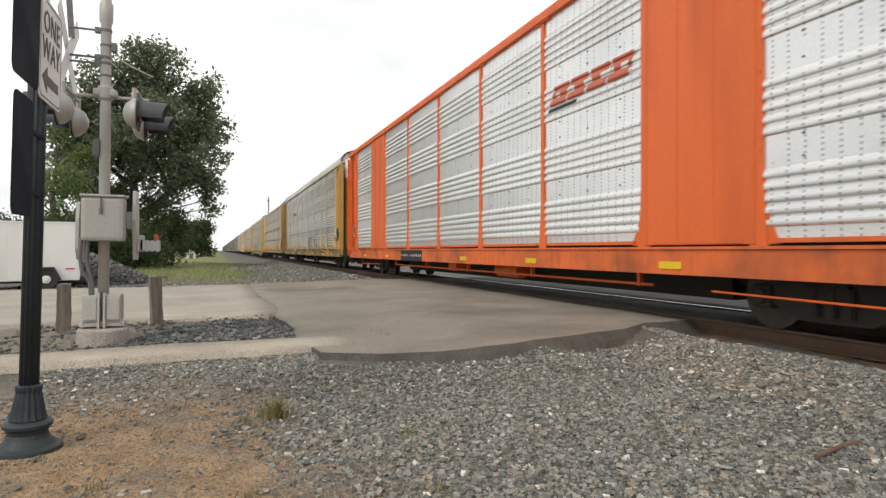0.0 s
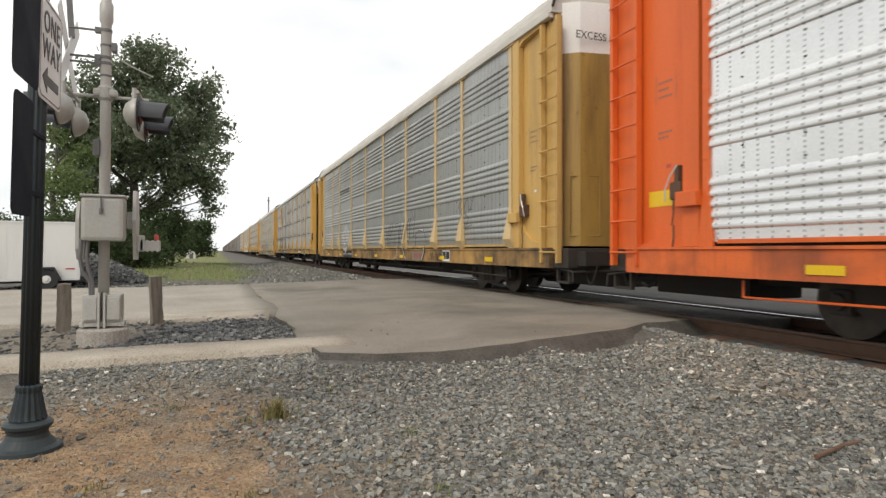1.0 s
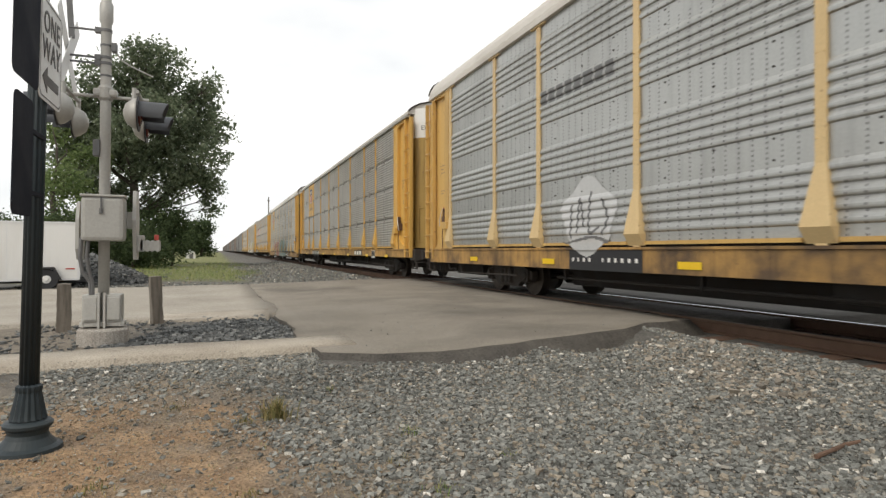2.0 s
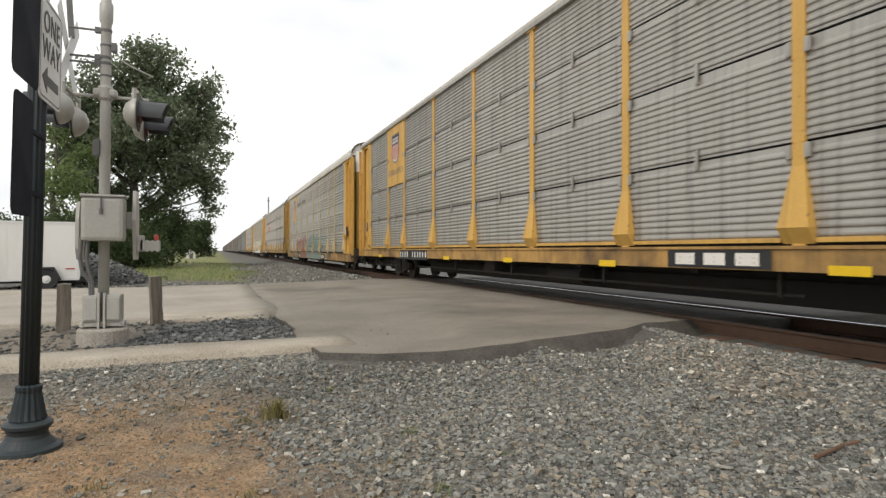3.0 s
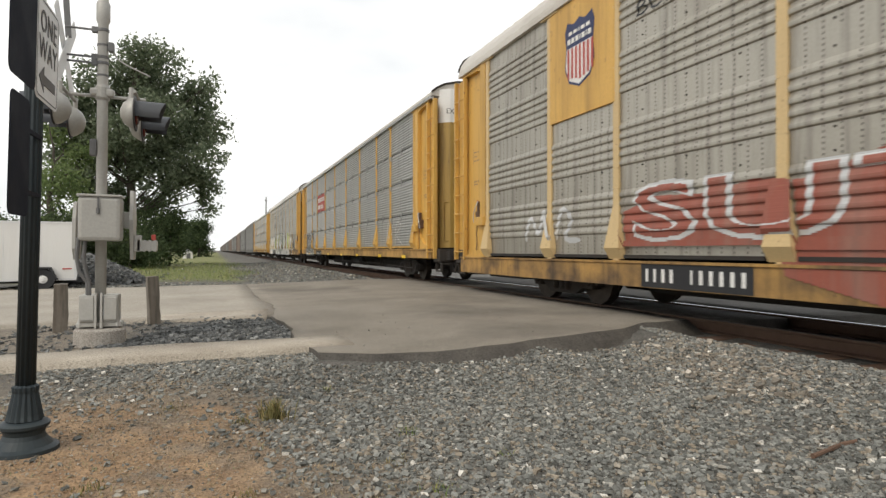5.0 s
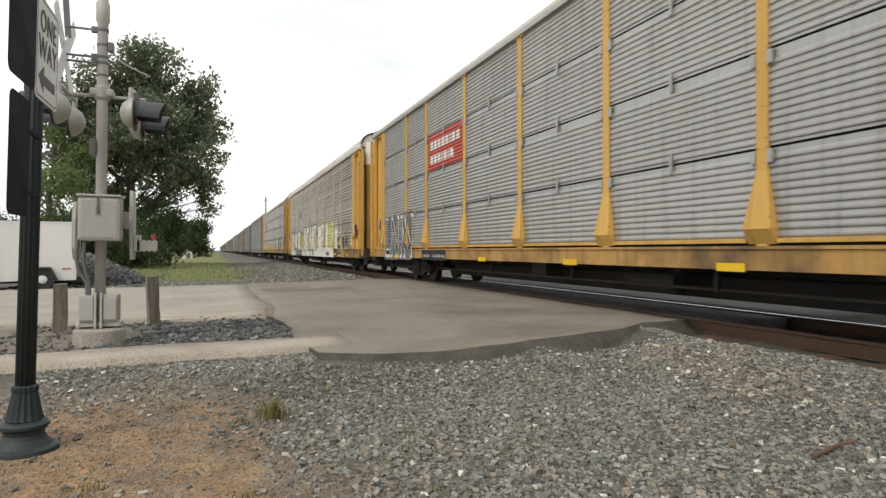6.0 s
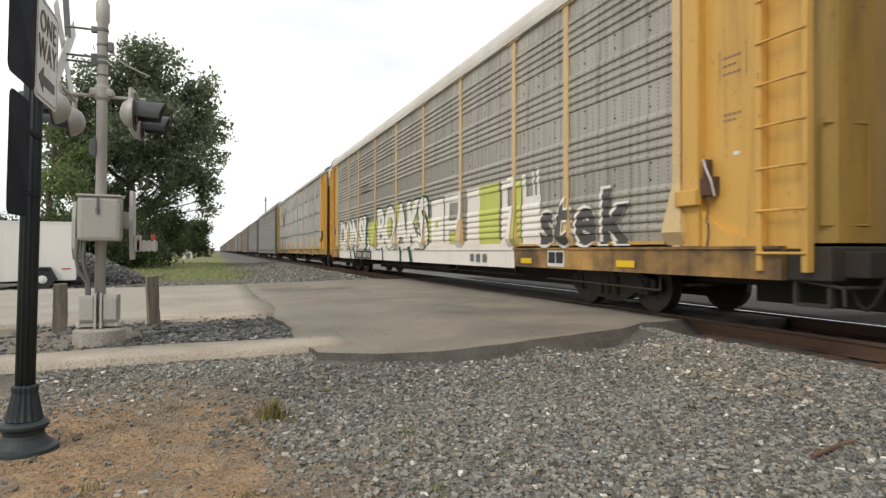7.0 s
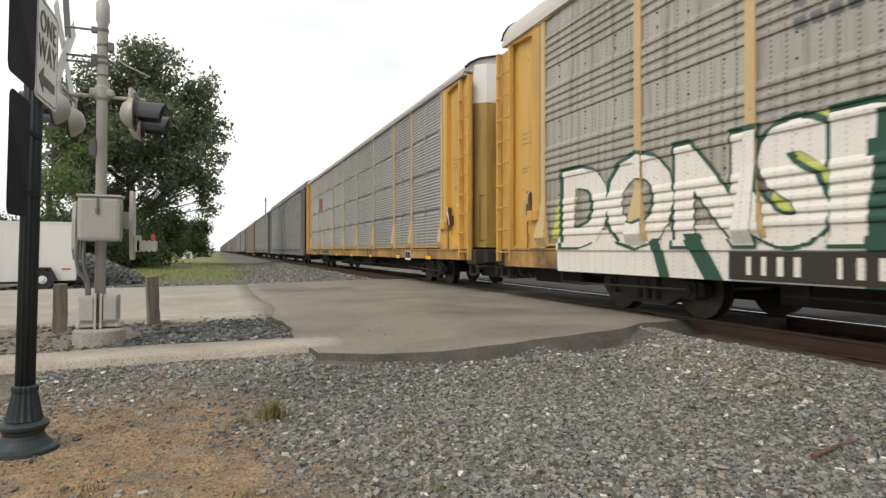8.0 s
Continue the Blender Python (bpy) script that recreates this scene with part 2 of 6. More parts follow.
def tube(bm, a, b, r0, r1=None, seg=10, cap=True):
    """A round bar from a to b."""
    a, b = Vector(a), Vector(b)
    r1 = r0 if r1 is None else r1
    q = (b - a).to_track_quat("Z", "Y").to_matrix().to_4x4()
    r = bmesh.ops.create_cone(bm, cap_ends=cap, segments=seg, radius1=r0, radius2=r1, depth=(b - a).length)
    bmesh.ops.transform(bm, verts=r["verts"], matrix=Matrix.Translation((a + b) / 2) @ q)
    return bm


def lathe(bm, profile, seg=24, at=(0, 0, 0), flute=0.0, flutes=0):
    """A turned body from (radius, height) pairs."""
    rings = []
    for r, z in profile:
        ring = []
        for i in range(seg):
            a = 2 * math.pi * i / seg
            rr = r * (1 - flute * (0.5 + 0.5 * math.cos(a * flutes))) if flutes else r
            ring.append(bm.verts.new((at[0] + rr * math.cos(a), at[1] + rr * math.sin(a), at[2] + z)))
        rings.append(ring)
    for lo, hi in zip(rings, rings[1:]):
        for i in range(seg):
            bm.faces.new((lo[i], lo[(i + 1) % seg], hi[(i + 1) % seg], hi[i]))
    bm.faces.new(rings[0][::-1])
    bm.faces.new(rings[-1])
    return bm


def prism(bm, outline, axis, lo, hi, mat=0):
    """A flat outline pushed through from lo to hi along an axis; outline pairs go to the other two axes in order."""
    def at(p, d):
        p = list(p)
        p.insert("xyz".index(axis), d)
        return p
    a = [bm.verts.new(at(p, lo)) for p in outline]
    b = [bm.verts.new(at(p, hi)) for p in outline]
    n = len(a)
    made = [bm.faces.new(a[::-1]), bm.faces.new(b)]
    for i in range(n):
        made.append(bm.faces.new((a[i], a[(i + 1) % n], b[(i + 1) % n], b[i])))
    for f in made:
        f.material_index = mat
    bmesh.ops.recalc_face_normals(bm, faces=made)
    return bm


def smooth(ob):
    for p in ob.data.polygons:
        p.use_smooth = True
    return ob


def lerp_table(v, table):
    if v <= table[0][0]:
        return table[0][1]
    for (a, za), (b, zb) in zip(table, table[1:]):
        if v <= b:
            k = (v - a) / (b - a)
            k = k * k * (3 - 2 * k)
            return za + (zb - za) * k
    return table[-1][1]


# ---- ground ----
SHOULDER = [(-60, -0.20), (-8, -0.20), (-1.0, -0.22), (1.5, -0.30), (3.3, -0.29), (4.3, -0.20), (5.2, -0.11), (5.55, -0.11), (6.0, -0.205), (9.0, -0.215), (10.5, -0.4), (14, -0.6), (60, -0.6)]
ROADLINE = [(-60, -0.20), (-3, -0.13), (1.0, -0.10), (4.5, -0.03), (6.0, -0.02), (9, -0.02), (14, -0.1), (40, -0.3)]
ROAD_Y0, ROAD_Y1 = 6.15, 20.0


def land(x, y):
    """Height of the bare ground."""
    z = lerp_table(x, SHOULDER)
    road = lerp_table(x, ROADLINE) - 0.07
    near = max(0.0, 1 - max(0, ROAD_Y0 - y, y - ROAD_Y1) / 1.6)
    near = near * near * (3 - 2 * near)
    if y < ROAD_Y0:
        near *= max(0.0, min(1.0, (4.2 - x) / 0.8))
    if x > 5.4:
        near *= 0 if x < 9.2 else 1
    isle = 0.045 if x < 0.7 and 7.55 < y < 10.3 else 0.0
    return z + (road - z) * near + isle


def sheet(name, xs, ys, height, material, wobble=0.0):
    verts, faces = [], []
    for y in ys:
        for x in xs:
            verts.append((x, y, height(x, y) + wobble * noise.noise((x * 1.3, y * 1.3, 0.3))))
    n = len(xs)
    for j in range(len(ys) - 1):
        for i in range(n - 1):
            a = j * n + i
            faces.append((a, a + 1, a + 1 + n, a + n))
    me = bpy.data.meshes.new(name)
    me.from_pydata(verts, [], faces)
    me.materials.append(material)
    return smooth(new(name, me))


def steps(a, b, near, far_step):
    """Grid lines from a to b, close together round the camera."""
    out, v = [a], a
    while v < b:
        d = min(abs(v - c) for c in near) if not near[0] <= v <= near[-1] else 0
        v = min(b, v + max(0.25, min(far_step, d * 0.25)))
        out.append(v)
    return out


def earth_material():
    m, t, b = nodes_of("earth")
    vec = coords(t)
    sep = t.nodes.new("ShaderNodeSeparateXYZ")
    t.links.new(vec, sep.inputs["Vector"])
    n_big = noise_of(t, vec, 0.9, 5, 0.6)
    n_mid = noise_of(t, vec, 5, 6, 0.65)
    n_fine = noise_of(t, vec, 45, 4, 0.7)
    grain = ramp_of(t, n_fine, [(0.28, (0.40,) * 3), (0.5, (0.95,) * 3), (0.75, (1.4,) * 3)])
    # darker than the loose stones: shade in their gaps is put into this colour
    gravel = ramp_of(t, n_mid, [(0.3, (0.09, 0.085, 0.075)), (0.7, (0.18, 0.17, 0.15))])
    dirt = ramp_of(t, n_mid, [(0.3, (0.162, 0.138, 0.108)), (0.7, (0.300, 0.258, 0.204))])
    straw = ramp_of(t, n_mid, [(0.3, (0.27, 0.165, 0.092)), (0.7, (0.50, 0.335, 0.19))])
    green = ramp_of(t, n_mid, [(0.3, (0.11, 0.135, 0.045)), (0.7, (0.27, 0.26, 0.10))])

    def window(sock, lo, hi, soft, jitter):
        """1 between lo and hi, with a ragged edge."""
        j = t.nodes.new("ShaderNodeMath")
        j.operation = "MULTIPLY_ADD"
        t.links.new(n_big, j.inputs[0])
        j.inputs[1].default_value = jitter
        t.links.new(sock, j.inputs[2])
        out = []
        for edge, up in ((lo, True), (hi, False)):
            r = t.nodes.new("ShaderNodeMapRange")
            r.interpolation_type = "SMOOTHSTEP"
            r.inputs["From Min"].default_value = edge + jitter / 2 - soft
            r.inputs["From Max"].default_value = edge + jitter / 2 + soft
            r.inputs["To Min"].default_value, r.inputs["To Max"].default_value = (0, 1) if up else (1, 0)
            t.links.new(j.outputs[0], r.inputs["Value"])
            out.append(r.outputs["Result"])
        return out

    def times(*socks):
        cur = socks[0]
        for s in socks[1:]:
            x = t.nodes.new("ShaderNodeMath")
            x.operation = "MULTIPLY"
            t.links.new(cur, x.inputs[0])
            t.links.new(s, x.inputs[1])
            cur = x.outputs[0]
        return cur

    X, Y = sep.outputs["X"], sep.outputs["Y"]
    col = gravel
    dirt_mask = times(*window(X, -30, 1.3, 0.5, 1.6), *window(Y, -10, 6.0, 0.5, 1.2))
    col = mix_of(t, dirt_mask, col, dirt)
    patchy = ramp_of(t, noise_of(t, vec, 2.2, 5, 0.6), [(0.36, (0.25,) * 3), (0.55, (1.0,) * 3)])
    straw_mask = times(patchy, *window(X, -6.0, 0.35, 0.5, 1.8), *window(Y, 1.2, 5.1, 0.5, 1.8))
    col = mix_of(t, straw_mask, col, straw)
    island_mask = times(*window(X, -30, -1.1, 0.4, 0.6), *window(Y, 7.0, 10.5, 0.3, 0.4))
    col = mix_of(t, island_mask, col, dirt)
    grass_mask = times(*window(X, -40, 1.2, 0.8, 3.0), *window(Y, 25.5, 400, 1.5, 3))
    col = mix_of(t, grass_mask, col, green)
    col = mix_of(t, 1.0, col, grain, "MULTIPLY")
    t.links.new(col, b.inputs["Base Color"])
    b.inputs["Roughness"].default_value = 0.95
    bump_of(t, b, n_fine, 0.8, 0.03)
    return m


EARTH = earth_material()
ASPHALT = ground_mat("asphalt", [(0.3, (0.20, 0.175, 0.14)), (0.7, (0.28, 0.248, 0.205))], 0.8, 70, 0.35, 0.006, 0.9, (0.35, 0.50, 0.68, (0.135, 0.118, 0.096)))
OLDROAD = ground_mat("pale_old_road", [(0.3, (0.30, 0.27, 0.222)), (0.7, (0.42, 0.38, 0.322))], 0.6, 60, 0.3, 0.006, 0.9)
# asphalt beyond the track, its colour lowered to hold the train's shade
FARROAD = ground_mat("old_grey_asphalt", [(0.3, (0.06, 0.055, 0.048)), (0.7, (0.10, 0.09, 0.078))], 0.8, 60, 0.3, 0.006)
# darker asphalt for the road's sloping near edge and between the rails
DARKROAD = ground_mat("dark_broken_asphalt", [(0.3, (0.06, 0.053, 0.045)), (0.7, (0.11, 0.098, 0.082))], 3, 40, 0.8, 0.02)
# oily ballast, with the shade under the train put into its colour too
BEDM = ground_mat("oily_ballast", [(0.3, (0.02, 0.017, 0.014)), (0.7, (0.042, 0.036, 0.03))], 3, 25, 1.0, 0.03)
WALKM = ground_mat("pale_path", [(0.3, (0.342, 0.295, 0.236)), (0.7, (0.484, 0.431, 0.354))], 1.2, 60, 0.4, 0.008, 0.92)

gx = sorted(set(round(v, 3) for v in steps(-2500, 2500, (-6, 12), 300)))
gy = sorted(set(round(v, 3) for v in steps(-60, 3500, (-1, 24), 300)))
ground = sheet("ground", gx, gy, land, EARTH, 0.03)
tagged(ground, "grey gravel and bare brown dirt with dry grass", "ground", kind="structure")


def slab(name, x0, x1, y0, y1, height, material, thick, step=0.4, ragged=0.0, label="", skirt=0.0, bulge=None):
    """A paved sheet with an edge that goes down into the ground; skirt: how far its near edge slopes out."""
    bm = bmesh.new()
    nx = max(2, int((x1 - x0) / step))
    ny = max(2, int((y1 - y0) / step))
    grid = []
    for j in range(ny + 1):
        row = []
        for i in range(nx + 1):
            x = x0 + (x1 - x0) * i / nx
            y = y0 + (y1 - y0) * j / ny
            if ragged:
                rx = ragged * noise.noise((x * 0.7, y * 0.7, 5.1)) + 0.4 * ragged * noise.noise((x * 3, y * 3, 1.1))
                if j in (0, ny):
                    y += rx
                if i in (0, nx):
                    x += rx
            if bulge:
                y -= bulge(x) * (1 - j / ny) ** 2
            row.append(bm.verts.new((x, y, height(x, y) + 0.006 * noise.noise((x, y, 9)))))
        grid.append(row)
    for j in range(ny):
        for i in range(nx):
            bm.faces.new((grid[j][i], grid[j][i + 1], grid[j + 1][i + 1], grid[j + 1][i]))
    rim = grid[0] + [r[-1] for r in grid[1:]] + grid[-1][-2::-1] + [r[0] for r in grid[-2:0:-1]]
    low = []
    for k, v in enumerate(rim):
        off = skirt * (1 + 0.5 * noise.noise((v.co.x, v.co.y, 2))) if k <= nx else 0.0
        low.append(bm.verts.new((v.co.x, v.co.y - off, v.co.z - thick)))
    n = len(rim)
    for k in range(n):
        f = bm.faces.new((low[k], low[(k + 1) % n], rim[(k + 1) % n], rim[k]))
        f.material_index = 1 if skirt else 0
    ob = smooth(part(name, bm, [material, DARKROAD]))
    return tagged(ob, label, name.split("_")[0], kind="structure")


def road_z(x, y):
    return lerp_table(x, ROADLINE)


slab("road", 0.95, 6.44, ROAD_Y0 - 0.15, ROAD_Y1, road_z, ASPHALT, 0.26, 0.3, 0.18, "dark patched asphalt road up to the level crossing", 0.45, lambda x: lerp_table(x, [(0.9, -0.25), (1.6, 0.0), (2.6, 0.12), (3.8, 0.02), (4.7, -0.12), (5.6, -0.55), (6.4, -0.75)]))
slab("road_pale", -60, 0.96, 10.4, ROAD_Y1, lambda x, y: road_z(x, y) - 0.004, OLDROAD, 0.2, 0.5, 0.22, "pale worn street joining the crossing")
slab("road_edge", -1.0, 0.82, 9.95, 11.2, lambda x, y: road_z(x, y) + 0.004, WALKM, 0.2, 0.3, 0.12, "pale crumbled edge of the old street")
slab("road_between_rails", 6.75, 7.85, ROAD_Y0 + 0.1, ROAD_Y1, lambda x, y: -0.015, DARKROAD, 0.2, 0.6, 0.0, "dark asphalt strip between the rails")
slab("road_far", 8.15, 40, ROAD_Y0, ROAD_Y1, road_z, FARROAD, 0.2, 0.6, 0.1, "worn asphalt road beyond the track, darkened for the train's shade")
slab("track_bed", 6.64, 7.96, -20, ROAD_Y0 + 0.1, lambda x, y: -0.2, BEDM, 0.05, 1.0, 0.0, "oily ballast between the rails, darkened further for the train's shade")
slab("ballast_far", 8.0, 12.5, -20, ROAD_Y0, lambda x, y: -0.19, BEDM, 0.3, 1.0, 0.1, "oily ballast beyond the rails, darkened further for the train's shade")
slab("track_bed_far", 6.2, 8.4, ROAD_Y1, 700, lambda x, y: -0.19, BEDM, 0.05, 3.0, 0.0, "oily ballast under the far train, darkened further for its shade")
slab("path", -40, 1.5, 6.68, 7.45, lambda x, y: land(x, y) + 0.075, WALKM, 0.2, 0.3, 0.10, "narrow pale gravel path to the crossing")


# ---- track ----
def build_track():
    y0, y1 = -30.0, 900.0
    for side in (-1, 1):
        x = TRACK_X + side * 0.755
        bm = bmesh.new()
        prof = [(-0.076, -0.185), (0.076, -0.185), (0.076, -0.17), (0.012, -0.15), (0.012, -0.045), (0.036, -0.035), (0.036, -0.006), (-0.036, -0.006), (-0.036, -0.035), (-0.012, -0.045), (-0.012, -0.15), (-0.076, -0.17)]
        prism(bm, [(x + a, z) for a, z in prof], "y", y0, y1)
        rail = part("rail", bm, RAILM)
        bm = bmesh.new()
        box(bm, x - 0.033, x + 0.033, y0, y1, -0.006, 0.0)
        part("rail_head", bm, RAILTOP if side > 0 else NEARHEAD, rail, "worn running surface, the near one coloured as a dark reflection")
        tagged(rail, "rusty steel rail with a bright running surface", "rail", "rails of the track", "structure")
    bm = bmesh.new()
    box(bm, -1.3, 1.3, -0.115, 0.115, -0.18, 0.0, 0.012)
    tie = tagged(part("railway_tie", bm, TIEM), "brown weathered wooden railway tie under the rails", "railway tie", "ties of the track")
    rnd = random.Random(4)
    ys = [y for y in np.arange(-8, 60, 0.52) if not ROAD_Y0 - 0.1 < y < ROAD_Y1]
    tie.matrix_basis = pose(TRACK_X, ys[0], -0.187)
    for y in ys[1:]:
        copy_thing(tie, pose(TRACK_X + rnd.uniform(-0.05, 0.05), float(y) + rnd.uniform(-0.03, 0.03), -0.187 - rnd.uniform(0, 0.012), 0, 0, rnd.uniform(-1.2, 1.2)))


build_track()


# ---- train ----
HALF = 13.55           # half length of a car's body
SIDE = 1.55            # half width over the side panels
SILL0, SILL1 = 0.655, 1.03
EAVE = 5.45
ROWS = [(1.09, 2.115), (2.145, 3.215), (3.245, 4.255), (4.285, EAVE - 0.15)]
POSTS = [-11.65, -9.0, -7.07, -4.24, -1.41, 1.41, 4.24, 7.07, 9.0, 11.65]


# a pressed ridge: steep below, easing off above; (height, depth) as shares of its half width and depth
RIB = [(-1.0, 0.0), (-0.72, 0.88), (-0.4, 1.0), (0.0, 0.97), (0.5, 0.55), (1.0, 0.0)]


def ridged(z0, z1, ribs, depth, y0, y1, lean=0.0):
    """A steel sheet with pressed ridges along it; ribs are heights of the ridge middles with their half width."""
    prof = [(0.0, z0)]
    for z, w in ribs:
        if z - w > prof[-1][1] + 0.004 and z + w < z1 - 0.004:
            prof += [(depth * d, z + w * q) for q, d in RIB]
    prof.append((0.0, z1))
    bm = bmesh.new()
    left = [bm.verts.new((-a, y0, z)) for a, z in prof]
    right = [bm.verts.new((-a, y1, z)) for a, z in prof]
    for i in range(len(prof) - 1):
        bm.faces.new((left[i], left[i + 1], right[i + 1], right[i]))
    back_l = [bm.verts.new((0.03, y0, z)) for z in (z0, z1)]
    back_r = [bm.verts.new((0.03, y1, z)) for z in (z0, z1)]
    bm.faces.new((left[0], right[0], back_r[0], back_l[0]))
    bm.faces.new((left[-1], back_l[1], back_r[1], right[-1]))
    bm.faces.new((back_l[0], back_r[0], back_r[1], back_l[1]))
    bmesh.ops.recalc_face_normals(bm, faces=bm.faces[:])
    return bm


RIDGE = {"bi": 0.028, "tri": 0.018}


def ribs_bilevel():
    """Groups of ridges with flat riveted bands between."""
    out = []
    for base in (1.30, 2.32, 3.42, 4.40):
        out += [(base + k * 0.135, 0.06) for k in range(5)]
    return out


def ribs_fine(z0, z1):
    n = int((z1 - z0 - 0.06) / 0.086)
    return [(z0 + 0.07 + k * 0.086, 0.038) for k in range(n)]


def wheelset(parent, y):
    bm = bmesh.new()
    for s in (-1, 1):
        tube(bm, (s * 0.69, y, 0.42), (s * 0.82, y, 0.42), 0.42, 0.415, 24)
        tube(bm, (s * 0.66, y, 0.42), (s * 0.69, y, 0.42), 0.445, 0.445, 24)
        tube(bm, (s * 0.82, y, 0.42), (s * 0.85, y, 0.42), 0.16, 0.13, 12)
    tube(bm, (-1.05, y, 0.42), (1.05, y, 0.42), 0.075, None, 10)
    return part("wheelset", bm, WHEELM, parent)


def truck(parent, y):
    bm = bmesh.new()
    for s in (-1, 1):
        out = [(y - 1.12, 0.34), (y - 1.12, 0.52), (y - 0.6, 0.66), (y + 0.6, 0.66), (y + 1.12, 0.52), (y + 1.12, 0.34), (y + 0.78, 0.36), (y + 0.42, 0.17), (y - 0.42, 0.17), (y - 0.78, 0.36)]
        prism(bm, out, "x", s * 0.93 - 0.07, s * 0.93 + 0.07)
        for e in (-1, 1):
            box(bm, s * 0.95 - 0.1, s * 0.95 + 0.1, y + e * 0.88 - 0.13, y + e * 0.88 + 0.13, 0.28, 0.56, 0.03)
            tube(bm, (s * 1.05, y + e * 0.88, 0.42), (s * 1.09, y + e * 0.88, 0.42), 0.10, 0.085, 12)
        for k in range(3):
            tube(bm, (s * 1.02, y - 0.2 + k * 0.2, 0.24), (s * 1.02, y - 0.2 + k * 0.2, 0.56), 0.065, None, 8)
    box(bm, -1.05, 1.05, y - 0.2, y + 0.2, 0.42, 0.66, 0.03)
    frame_part = part("truck_frame", bm, TRUCKM, parent, "dusty cast steel truck with springs")
    wheelset(frame_part, y - 0.88)
    wheelset(frame_part, y + 0.88)


def post_mesh(width, z0, z1, flare, gusset=True, cap=0.10):
    """A side post: a flat channel with a cap at its head; its foot swells into a hollow gusset with a slanting underside."""
    bm = bmesh.new()
    w = width / 2
    if gusset:
        prism(bm, [(-w, z0), (w, z0), (w, z1), (-w, z1)], "x", -0.032, 0.0)
        rings = []
        for x, half, z in ((-0.033, w, z0 + 0.84), (-0.125, w + flare, z0 + 0.19), (-0.03, w + flare * 0.9, z0 + 0.02)):
            rings.append([bm.verts.new(p) for p in ((x, -half, z), (x, half, z), (0.0, half, z), (0.0, -half, z))])
        for a, b in zip(rings, rings[1:]):
            for i in (0, 1, 3):
                bm.faces.new((a[i], a[(i + 1) % 4], b[(i + 1) % 4], b[i]))
        bm.faces.new(rings[0])
        bm.faces.new(rings[-1][::-1])
    else:
        prism(bm, [(-w - flare, z0), (w + flare, z0), (w, z0 + 0.75), (w, z1), (-w, z1), (-w, z0 + 0.75)], "x", -0.03, 0.0)
    box(bm, -0.05, 0.0, -w - cap, w + cap, z1 - 0.03, z1 + 0.055)
    for s in (-1, 1):
        for k in range(4):
            zz = z0 + 1.1 + (z1 - z0 - 1.2) * k / 3.5
            tube(bm, (-0.042, s * (w - 0.025), zz), (-0.012, s * (w - 0.025), zz), 0.012, None, 6)
    bmesh.ops.recalc_face_normals(bm, faces=bm.faces[:])
    return bm


